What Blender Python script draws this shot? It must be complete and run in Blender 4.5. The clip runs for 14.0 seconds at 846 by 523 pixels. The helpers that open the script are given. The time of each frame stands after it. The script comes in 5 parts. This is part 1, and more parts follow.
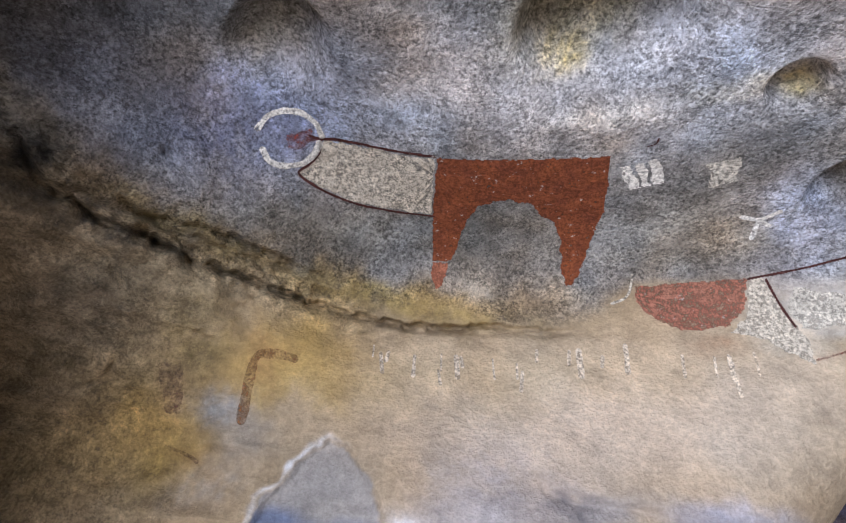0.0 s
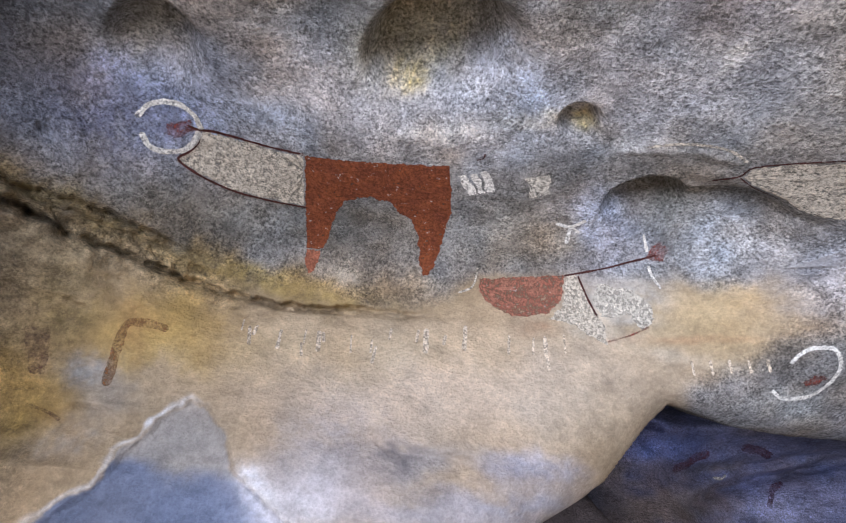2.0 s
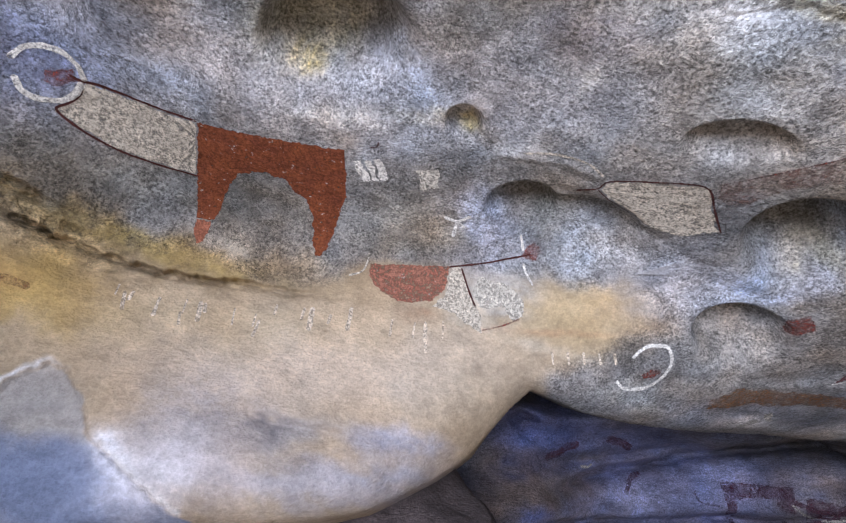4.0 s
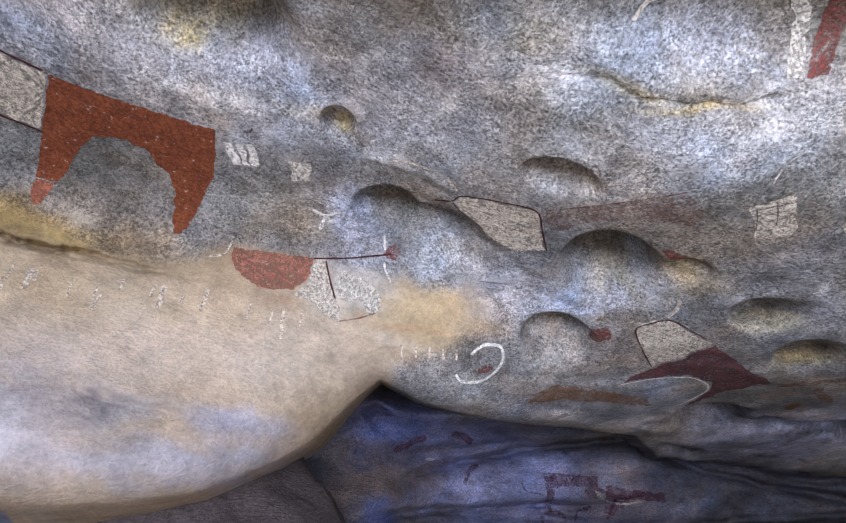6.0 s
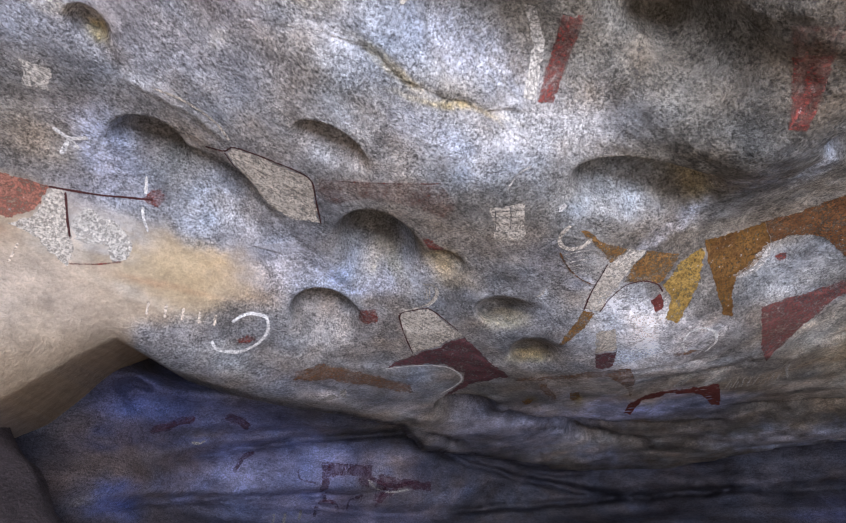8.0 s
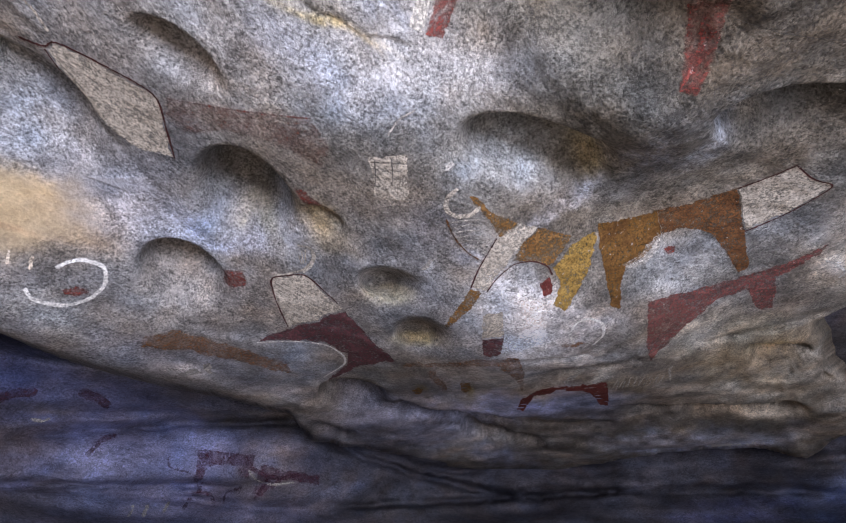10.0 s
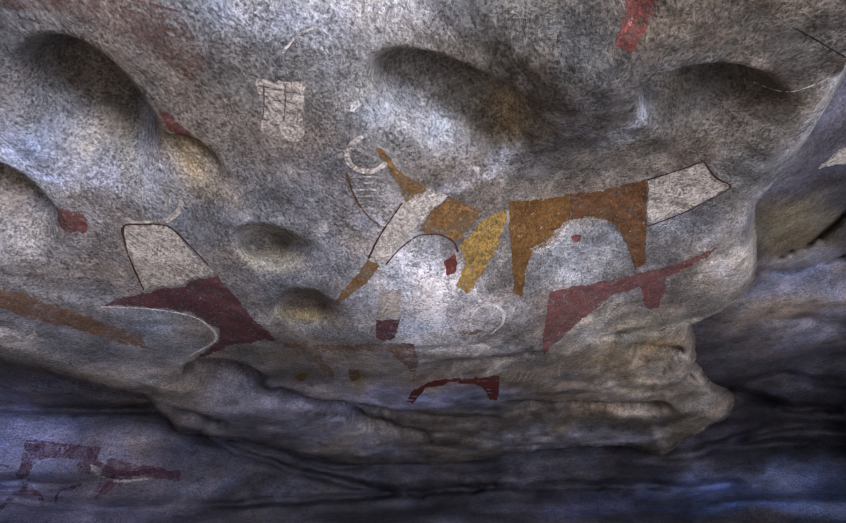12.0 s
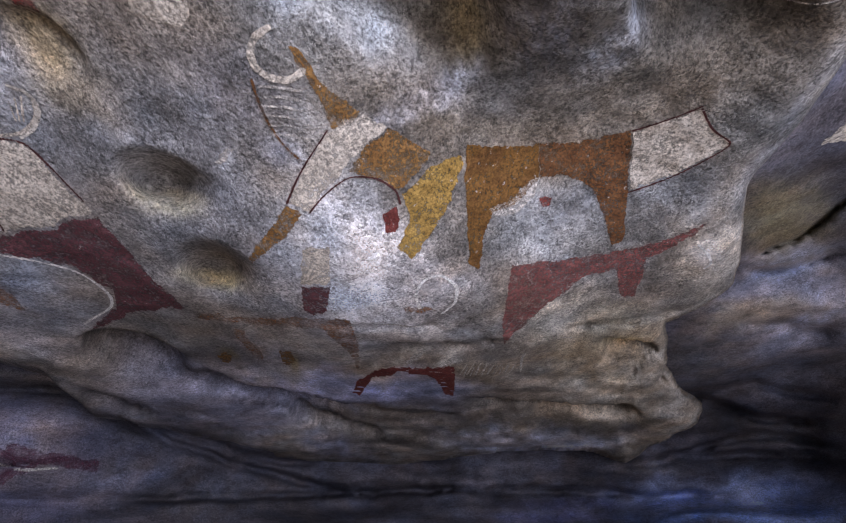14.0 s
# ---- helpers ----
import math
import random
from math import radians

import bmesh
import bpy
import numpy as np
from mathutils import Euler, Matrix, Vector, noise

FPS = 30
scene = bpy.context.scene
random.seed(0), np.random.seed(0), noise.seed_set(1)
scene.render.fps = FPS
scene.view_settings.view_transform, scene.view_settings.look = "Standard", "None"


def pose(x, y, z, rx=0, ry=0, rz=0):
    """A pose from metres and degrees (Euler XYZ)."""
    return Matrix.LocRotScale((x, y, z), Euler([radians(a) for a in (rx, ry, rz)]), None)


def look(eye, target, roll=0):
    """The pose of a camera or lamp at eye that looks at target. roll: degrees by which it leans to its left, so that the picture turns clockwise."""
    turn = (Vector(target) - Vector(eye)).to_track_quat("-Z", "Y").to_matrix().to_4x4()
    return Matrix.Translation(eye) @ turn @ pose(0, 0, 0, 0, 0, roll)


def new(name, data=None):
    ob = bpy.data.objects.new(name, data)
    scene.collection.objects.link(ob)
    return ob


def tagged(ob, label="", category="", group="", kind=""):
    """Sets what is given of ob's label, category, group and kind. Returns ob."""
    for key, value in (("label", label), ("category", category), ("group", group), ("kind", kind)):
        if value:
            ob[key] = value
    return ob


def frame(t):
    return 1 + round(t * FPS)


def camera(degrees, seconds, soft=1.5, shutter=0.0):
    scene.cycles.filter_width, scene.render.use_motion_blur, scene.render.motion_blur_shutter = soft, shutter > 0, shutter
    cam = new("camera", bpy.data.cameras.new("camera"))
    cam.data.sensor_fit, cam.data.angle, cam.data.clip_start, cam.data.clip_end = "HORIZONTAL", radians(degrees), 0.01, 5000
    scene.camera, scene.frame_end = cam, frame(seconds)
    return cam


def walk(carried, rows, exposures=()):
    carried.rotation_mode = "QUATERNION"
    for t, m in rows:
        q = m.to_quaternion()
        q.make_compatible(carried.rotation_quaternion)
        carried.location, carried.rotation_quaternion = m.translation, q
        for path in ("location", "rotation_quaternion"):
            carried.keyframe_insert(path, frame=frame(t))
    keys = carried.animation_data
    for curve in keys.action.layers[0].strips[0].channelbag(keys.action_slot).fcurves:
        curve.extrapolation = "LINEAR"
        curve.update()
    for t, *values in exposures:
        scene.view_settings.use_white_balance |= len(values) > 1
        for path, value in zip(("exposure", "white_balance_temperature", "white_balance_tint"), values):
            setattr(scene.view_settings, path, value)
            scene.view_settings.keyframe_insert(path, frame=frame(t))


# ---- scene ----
cam = camera(83.1, 14.0, soft=1.1)
PATH = [
    (0, (0.074, 0.012, 1.117), (-0.166, 1.753, 2.071), 4.6),
    (0.5, (0.145, -0.023, 1.06), (-0.04, 1.719, 2.023), 4.1),
    (1, (0.217, -0.088, 1.024), (0.113, 1.658, 1.995), 3.4),
    (1.5, (0.294, -0.14, 0.968), (0.272, 1.599, 1.957), 3.0),
    (2, (0.367, -0.178, 0.943), (0.411, 1.559, 1.933), 3.0),
    (2.5, (0.433, -0.186, 0.923), (0.545, 1.547, 1.915), 2.9),
    (3, (0.488, -0.199, 0.899), (0.671, 1.527, 1.894), 2.9),
    (3.2, (0.498, -0.21, 0.892), (0.719, 1.512, 1.884), 2.8),
    (5.3, (0.544, -0.313, 0.803), (1.164, 1.299, 1.812), 1.4),
    (5.5, (0.539, -0.327, 0.796), (1.221, 1.257, 1.807), 0.8),
    (6, (0.571, -0.376, 0.759), (1.384, 1.145, 1.772), 0.1),
    (6.5, (0.619, -0.414, 0.718), (1.546, 1.038, 1.733), -0.4),
    (7, (0.679, -0.455, 0.679), (1.75, 0.894, 1.695), -1.1),
    (7.5, (0.762, -0.483, 0.653), (1.963, 0.755, 1.665), -1.5),
    (8, (0.881, -0.514, 0.639), (2.204, 0.598, 1.646), -2.1),
    (8.5, (1.011, -0.545, 0.634), (2.422, 0.458, 1.635), -2.3),
    (8.7, (1.064, -0.558, 0.632), (2.495, 0.417, 1.633), -2.0),
    (10.8, (1.343, -0.486, 0.614), (2.884, 0.319, 1.602), -1.8),
    (11, (1.366, -0.467, 0.614), (2.928, 0.299, 1.6), -1.9),
    (11.5, (1.413, -0.437, 0.62), (3.033, 0.206, 1.6), -2.4),
    (12, (1.523, -0.436, 0.634), (3.189, 0.092, 1.606), -2.8),
    (12.5, (1.66, -0.451, 0.655), (3.344, 0.026, 1.623), -2.5),
    (13, (1.785, -0.469, 0.67), (3.479, -0.023, 1.636), -2.0),
    (13.5, (1.878, -0.484, 0.679), (3.573, -0.043, 1.646), -1.4),
    (14, (1.955, -0.458, 0.677), (3.65, -0.02, 1.643), -1.1),
]
EXPOSURE, KELVIN, TINT, MOUTH, SIDE = 1.4, 5400.0, 13.5, 128.0, 10.0
walk(cam, [(t, look(eye, target, roll)) for t, eye, target, roll in PATH], exposures=[(0.0, EXPOSURE, KELVIN + 200, TINT - 2.0), (6.0, EXPOSURE, KELVIN + 50, TINT + 1.0), (11.0, EXPOSURE - 0.06, KELVIN + 150, TINT + 5.0), (14.0, EXPOSURE - 0.06, KELVIN + 110, TINT + 6.5)])

# ---- light: open sky and a high sun in front of the shelter, bounced in from the sandy ground, plus two added area lamps ----
world = bpy.data.worlds.new("sky")
scene.world = world
world.use_nodes = True
sky = world.node_tree.nodes.new("ShaderNodeTexSky")
sky.sky_type, sky.sun_disc, sky.sun_elevation, sky.sun_rotation = "NISHITA", False, radians(52), radians(200)
world.node_tree.links.new(sky.outputs[0], world.node_tree.nodes["Background"].inputs[0])
world.node_tree.nodes["Background"].inputs[1].default_value = 0.05
sun = new("sun", bpy.data.lights.new("sun", "SUN"))
sun.data.energy, sun.data.angle, sun.data.color = 2.0, radians(0.5), (1.0, 0.95, 0.87)
sun.matrix_world = look((-3, -8, 11), (0, 0, 0))
# area lamp standing in for sky light through the open front
mouth = new("mouth_light", bpy.data.lights.new("mouth_light", "AREA"))
mouth.data.shape, mouth.data.size, mouth.data.size_y = "RECTANGLE", 2.6, 1.6
mouth.data.energy, mouth.data.color = MOUTH, (1.0, 0.96, 0.95)
mouth.matrix_world = look((-0.9, -2.9, 0.6), (0.4, 1.5, 1.9))

# added fill lamp, unseen, to brighten the right end
side = new("side_fill_light", bpy.data.lights.new("side_fill_light", "AREA"))
side.data.shape, side.data.size, side.data.size_y = "RECTANGLE", 1.2, 1.2
side.data.energy, side.data.color = SIDE, (0.86, 0.92, 1.0)
side.matrix_world = look((2.4, -2.8, 0.2), (4.6, -1.2, 1.4))


# ---- materials ----
def nodes_of(name):
    mat = bpy.data.materials.new(name)
    mat.use_nodes = True
    tree = mat.node_tree
    return mat, tree, tree.nodes["Principled BSDF"]


def noise_node(tree, vec, scale, detail=4.0, rough=0.6):
    n = tree.nodes.new("ShaderNodeTexNoise")
    n.inputs["Scale"].default_value, n.inputs["Detail"].default_value, n.inputs["Roughness"].default_value = scale, detail, rough
    tree.links.new(vec, n.inputs["Vector"])
    return n.outputs["Fac"]


def remap(tree, value, a, b, lo, hi):
    n = tree.nodes.new("ShaderNodeMapRange")
    for k, x in zip(("From Min", "From Max", "To Min", "To Max"), (a, b, lo, hi)):
        n.inputs[k].default_value = x
    tree.links.new(value, n.inputs["Value"])
    return n.outputs["Result"]


def calc(tree, op, a, b):
    n = tree.nodes.new("ShaderNodeMath")
    n.operation = op
    for k, x in enumerate((a, b)):
        if isinstance(x, (int, float)):
            n.inputs[k].default_value = x
        else:
            tree.links.new(x, n.inputs[k])
    return n.outputs[0]


def blend(tree, fac, a, b, mode="MIX"):
    n = tree.nodes.new("ShaderNodeMix")
    n.data_type, n.blend_type = "RGBA", mode
    for k, x in ((0, fac), (6, a), (7, b)):
        if isinstance(x, (int, float)):
            n.inputs[k].default_value = x
        elif isinstance(x, tuple):
            n.inputs[k].default_value = (*x, 1)
        else:
            tree.links.new(x, n.inputs[k])
    return n.outputs[2]


def rock_material(name, speckle=1.0, strata=False):
    """Weathered granite: the sheet's tints, painted light included, broken by grains, pits and pale flecks."""
    mat, tree, bsdf = nodes_of(name)
    vec = tree.nodes.new("ShaderNodeTexCoord").outputs["Object"]
    att = tree.nodes.new("ShaderNodeAttribute")
    att.attribute_name = "rock_tint"
    tint, grain = att.outputs["Color"], att.outputs["Alpha"]
    stretch = tree.nodes.new("ShaderNodeMapping")
    stretch.inputs["Scale"].default_value = (0.7, 0.7, 1.7) if strata else (1.0, 1.0, 1.4)
    tree.links.new(vec, stretch.inputs["Vector"])
    wide = noise_node(tree, stretch.outputs[0], 7.0, 6.0)
    mid = noise_node(tree, stretch.outputs[0], 34.0, 5.0, 0.65)
    fine = noise_node(tree, vec, 95.0, 4.0, 0.7)
    rubbed = calc(tree, "ADD", 0.30, calc(tree, "MULTIPLY", grain, 0.70))
    mottle = calc(tree, "ADD", 1.0, calc(tree, "MULTIPLY", remap(tree, mid, 0.3, 0.7, -0.42, 0.42), rubbed))
    shade = calc(tree, "MULTIPLY", remap(tree, wide, 0.3, 0.7, 0.78, 1.22), mottle)
    flecked = remap(tree, fine, 0.36, 0.65, 0.38, 1.8)
    flecked = calc(tree, "ADD", 1.0, calc(tree, "MULTIPLY", calc(tree, "SUBTRACT", flecked, 1.0), calc(tree, "MULTIPLY", grain, speckle)))
    shade = calc(tree, "MULTIPLY", shade, flecked)
    col = blend(tree, 1.0, tint, shade, "MULTIPLY")
    pale = noise_node(tree, vec, 52.0, 3.0, 0.75)
    fleck = calc(tree, "MULTIPLY", remap(tree, pale, 0.58, 0.63, 0.0, 0.8), grain)
    col = blend(tree, fleck, col, blend(tree, 1.0, tint, (2.0, 2.0, 2.0), "MULTIPLY"))
    bloom = calc(tree, "MULTIPLY", remap(tree, noise_node(tree, stretch.outputs[0], 8.0, 9.0, 0.82), 0.48, 0.60, 0.0, 0.48), grain)
    col = blend(tree, bloom, col, blend(tree, 1.0, tint, (1.7, 1.7, 1.75), "MULTIPLY"))
    soot = calc(tree, "MULTIPLY", remap(tree, noise_node(tree, stretch.outputs[0], 6.5, 9.0, 0.8), 0.40, 0.49, 0.40, 0.0), grain)
    col = blend(tree, soot, col, blend(tree, 1.0, tint, (0.42, 0.41, 0.41), "MULTIPLY"))
    pit = calc(tree, "MULTIPLY", remap(tree, noise_node(tree, vec, 61.0, 2.0, 0.6), 0.34, 0.40, 0.5, 0.0), grain)
    col = blend(tree, pit, col, (0.07, 0.065, 0.065))
    tree.links.new(col, bsdf.inputs["Base Color"])
    bsdf.inputs["Roughness"].default_value = 0.88
    bsdf.inputs["Specular IOR Level"].default_value = 0.25
    height = calc(tree, "ADD", calc(tree, "MULTIPLY", mid, calc(tree, "ADD", 0.32, calc(tree, "MULTIPLY", grain, 0.48))), calc(tree, "MULTIPLY", fine, calc(tree, "ADD", 0.22, calc(tree, "MULTIPLY", grain, 0.30))))
    bump = tree.nodes.new("ShaderNodeBump")
    bump.inputs["Strength"].default_value, bump.inputs["Distance"].default_value = 1.0, 0.028
    tree.links.new(height, bump.inputs["Height"])
    tree.links.new(bump.outputs[0], bsdf.inputs["Normal"])
    return mat


def pigment(name, colour, worn, other=None, speck=(0.55, 0.53, 0.5)):
    """A thin coat of earth pigment, rubbed off in flecks (worn: 0 whole to 1 nearly gone)."""
    mat, tree, bsdf = nodes_of(name)
    vec = tree.nodes.new("ShaderNodeTexCoord").outputs["Object"]
    wide = noise_node(tree, vec, 12.0, 5.0)
    mid = noise_node(tree, vec, 55.0, 4.0, 0.7)
    fine = noise_node(tree, vec, 120.0, 3.0, 0.7)
    col = blend(tree, remap(tree, wide, 0.35, 0.65, 0.0, 1.0), colour, other or tuple(c * 0.72 for c in colour))
    col = blend(tree, 1.0, col, remap(tree, mid, 0.3, 0.7, 0.6, 1.38), "MULTIPLY")
    col = blend(tree, 1.0, col, remap(tree, fine, 0.3, 0.7, 0.55, 1.45), "MULTIPLY")
    col = blend(tree, remap(tree, noise_node(tree, vec, 38.0, 3.0, 0.7), 0.65, 0.70, 0.0, 0.6), col, speck)
    tree.links.new(col, bsdf.inputs["Base Color"])
    bsdf.inputs["Roughness"].default_value = 0.9
    bsdf.inputs["Specular IOR Level"].default_value = 0.15
    bump = tree.nodes.new("ShaderNodeBump")
    bump.inputs["Strength"].default_value, bump.inputs["Distance"].default_value = 0.6, 0.008
    tree.links.new(calc(tree, "ADD", mid, calc(tree, "MULTIPLY", fine, 0.5)), bump.inputs["Height"])
    tree.links.new(bump.outputs[0], bsdf.inputs["Normal"])
    gone = calc(tree, "ADD", calc(tree, "MULTIPLY", mid, 0.45), calc(tree, "ADD", calc(tree, "MULTIPLY", wide, 0.35), calc(tree, "MULTIPLY", fine, 0.35)))
    level = 0.33 + 0.42 * worn
    tree.links.new(remap(tree, gone, level - 0.05 - 0.13 * worn, level + 0.05 + 0.13 * worn, 0.0, 1.0), bsdf.inputs["Alpha"])
    return mat


ROOF_ROCK = rock_material("speckled_rock", 1.0)
BACK_ROCK = rock_material("layered_rock", 0.9, True)
RUST = pigment("rust_pigment", (0.21, 0.066, 0.027), 0.20, (0.145, 0.046, 0.024))
RUST2 = pigment("dark_rust_pigment", (0.15, 0.042, 0.035), 0.25)
PALERED = pigment("pale_red_pigment", (0.33, 0.13, 0.08), 0.25)
DULLRED = pigment("dull_red_pigment", (0.22, 0.085, 0.06), 0.42, (0.27, 0.13, 0.09))
WORNRED = pigment("worn_red_pigment", (0.21, 0.062, 0.05), 0.58)
FAINTRED = pigment("faint_red_pigment", (0.22, 0.115, 0.09), 0.74)
WASH = pigment("maroon_red_pigment", (0.16, 0.058, 0.052), 0.48, (0.20, 0.085, 0.075))
MAROONWASH = pigment("maroon_pigment", (0.10, 0.042, 0.048), 0.42, (0.12, 0.055, 0.06))
MAROON = pigment("dark_line_pigment", (0.075, 0.03, 0.028), 0.18)
PURPLE = pigment("purple_pigment", (0.13, 0.055, 0.085), 0.6)
CREAM = pigment("cream_pigment", (0.52, 0.475, 0.40), 0.40, (0.43, 0.39, 0.33), (0.2, 0.19, 0.18))
FAINTCREAM = pigment("faint_cream_pigment", (0.54, 0.51, 0.45), 0.42, None, (0.2, 0.19, 0.18))
WHITE = pigment("white_pigment", (0.72, 0.71, 0.68), 0.30, (0.6, 0.58, 0.55), (0.3, 0.29, 0.28))
FAINTWHITE = pigment("faint_white_pigment", (0.60, 0.57, 0.52), 0.5, None, (0.3, 0.29, 0.28))
CHALK = pigment("chalky_pigment", (0.58, 0.49, 0.38), 0.42, (0.64, 0.56, 0.46), (0.6, 0.52, 0.42))
GREYWASH = pigment("grey_pigment", (0.16, 0.15, 0.14), 0.4)
OCHRE = pigment("ochre_pigment", (0.21, 0.125, 0.045), 0.45, (0.17, 0.09, 0.03))
YELLOW = pigment("yellow_pigment", (0.30, 0.20, 0.055), 0.36, (0.24, 0.15, 0.04))
DARKOCHRE = pigment("dark_ochre_pigment", (0.165, 0.088, 0.024), 0.3, (0.11, 0.055, 0.018))
BROWN = pigment("brown_pigment", (0.15, 0.075, 0.03), 0.40, (0.105, 0.05, 0.022))
ORANGE = pigment("orange_pigment", (0.29, 0.15, 0.07), 0.64)


def soil_material():
    mat, tree, bsdf = nodes_of("sandy_soil")
    vec = tree.nodes.new("ShaderNodeTexCoord").outputs["Object"]
    col = blend(tree, noise_node(tree, vec, 0.8, 6.0), (0.34, 0.26, 0.18), (0.52, 0.42, 0.31))
    col = blend(tree, remap(tree, noise_node(tree, vec, 30.0, 4.0), 0.3, 0.7, 0.0, 0.4), col, (0.2, 0.15, 0.11))
    tree.links.new(col, bsdf.inputs["Base Color"])
    bsdf.inputs["Roughness"].default_value = 0.95
    return mat


SOIL = soil_material()

# ---- shape of the rock: a chart of bearing and height seen from a line along the shelter ----
def ramp(a, b, x):
    s = np.clip((x - a) / (b - a), 0, 1)
    return s * s * (3 - 2 * s)


def station(th):
    """The point from which the bearing th (degrees, clockwise from +y) is taken."""
    th = np.asarray(th, float)
    return np.stack([0.08 + 1.87 * ramp(-20, 105, th), -0.46 * ramp(-20, 45, th), 1.1 - 0.45 * ramp(-20, 45, th)], -1)


def ways(th, v):
    a, b = np.radians(th), np.radians(v)
    return np.stack([np.sin(a) * np.cos(b), np.cos(a) * np.cos(b), np.sin(b)], -1)


def spline(net, th, v, t0, dt, v0, dv):
    """A uniform cubic B-spline sheet over the chart."""
    net = np.asarray(net, float)
    out = 0
    def basis(x, x0, d, n):
        s = np.clip((np.asarray(x, float) - x0) / d, 0, n - 3 - 1e-6)
        i = s.astype(int)
        f = s - i
        return i, ((1 - f) ** 3 / 6, (3 * f ** 3 - 6 * f ** 2 + 4) / 6, (-3 * f ** 3 + 3 * f ** 2 + 3 * f + 1) / 6, f ** 3 / 6)
    i, bi = basis(th, t0, dt, net.shape[0])
    j, bj = basis(v, v0, dv, net.shape[1])
    for a in range(4):
        for b in range(4):
            out = out + bi[a] * bj[b] * net[i + a, j + b]
    return out


def oval(th, v, c, turned=0.0, power=4):
    """1 inside an oval (bearing, height, half width, half height) of the chart, 0 outside, in true angles."""
    x, y = (th - c[0]) * np.cos(np.radians(c[1])), v - c[1]
    ca, sa = np.cos(np.radians(turned)), np.sin(np.radians(turned))
    d2 = ((x * ca + y * sa) / c[2]) ** 2 + ((y * ca - x * sa) / c[3]) ** 2
    return np.exp(-d2 ** (power / 2))


def cup(th, v, c, turned=0.0, blunt=3.2):
    """A hollow with a steep upper rim towards the low bearings and a gentle opposite side."""
    x, y = (th - c[0]) * np.cos(np.radians(c[1])), v - c[1]
    ca, sa = np.cos(np.radians(turned)), np.sin(np.radians(turned))
    a, b = (x * ca + y * sa) / c[2], (y * ca - x * sa) / c[3]
    d = np.sqrt(a * a + b * b) + 1e-6
    side = (-0.55 * a + 0.83 * b) / d
    return np.exp(-np.minimum(d, 6) ** (blunt + 6 * ramp(-0.7, 0.5, side)))


def near_line(th, v, pts):
    """Distance in degrees to an open line of the chart, signed: plus on the right of its run."""
    best = np.full(np.shape(th), 1e9)
    sign = np.ones(np.shape(th))
    along = np.zeros(np.shape(th))
    k = np.cos(np.radians(np.clip(v, -80, 80)))
    total = 0.0
    for (a, b), (c, d) in zip(pts[:-1], pts[1:]):
        kk = np.cos(np.radians((b + d) / 2))
        ex, ey = (c - a) * kk, d - b
        px, py = (th - a) * kk, v - b
        L = math.hypot(ex, ey)
        s = np.clip((px * ex + py * ey) / (L * L), 0, 1)
        dx, dy = px - s * ex, py - s * ey
        dd = np.hypot(dx, dy)
        m = dd < best
        best = np.where(m, dd, best)
        sign = np.where(m, np.where(ex * py - ey * px < 0, 1.0, -1.0), sign)
        along = np.where(m, total + s * L, along)
        total += L
    return best * sign, along / total


def inside(th, v, pts):
    """Whether chart points lie in a closed outline."""
    c = np.zeros(np.shape(th), bool)
    for (a, b), (d, e) in zip(pts, pts[1:] + pts[:1]):
        if b != e:
            c ^= ((b > v) != (e > v)) & (th < (d - a) * (v - b) / (e - b) + a)
    return c


ROOF_A = [
    (1.062, 1.012, 0.946, 0.877, 0.863, 0.858, 0.731, 0.552, 0.414, 0.318, 0.236),
    (0.911, 0.919, 0.922, 0.853, 0.704, 0.624, 0.622, 0.474, 0.341, 0.335, 0.363),
    (0.774, 0.799, 0.842, 0.894, 0.604, 0.294, 0.567, 0.467, 0.271, 0.342, 0.476),
    (0.67, 0.646, 0.548, 0.601, 0.576, 0.606, 0.651, 0.249, 0.129, 0.345, 0.536),
]
ROOF_B = [
    (0.603, 0.525, 0.439, 0.447, 0.648, 0.807, 0.386, 0.487, 0.238, 0.389, 0.474),
    (0.686, 0.742, 0.928, 0.714, 0.771, 0.993, 0.815, 0.596, 0.247, 0.288, 0.264),
    (1.035, 1.398, 1.832, 2.006, 1.117, 0.915, 0.536, 0.462, 0.606, 0.265, 0.092),
    (1.548, 1.951, 2.312, 2.231, 0.671, 0.566, 0.467, 0.439, 0.461, 0.396, 0.264),
]
ROOF_C = [
    (2.046, 2.162, 2.136, 1.774, 1.176, 0.716, 0.712, 0.158, 0.034, 0.545, 0.612),
    (2.39, 2.151, 1.839, 1.493, 1.265, 0.749, 0.6, 0.214, 0.201, 0.447, 0.72),
    (2.588, 2.087, 1.597, 1.187, 0.904, 0.611, 0.458, 0.263, 0.085, 0.306, 0.688),
    (2.717, 2.024, 1.398, 0.906, 0.568, 0.374, 0.26, 0.198, 0.12, 0.259, 0.557),
]
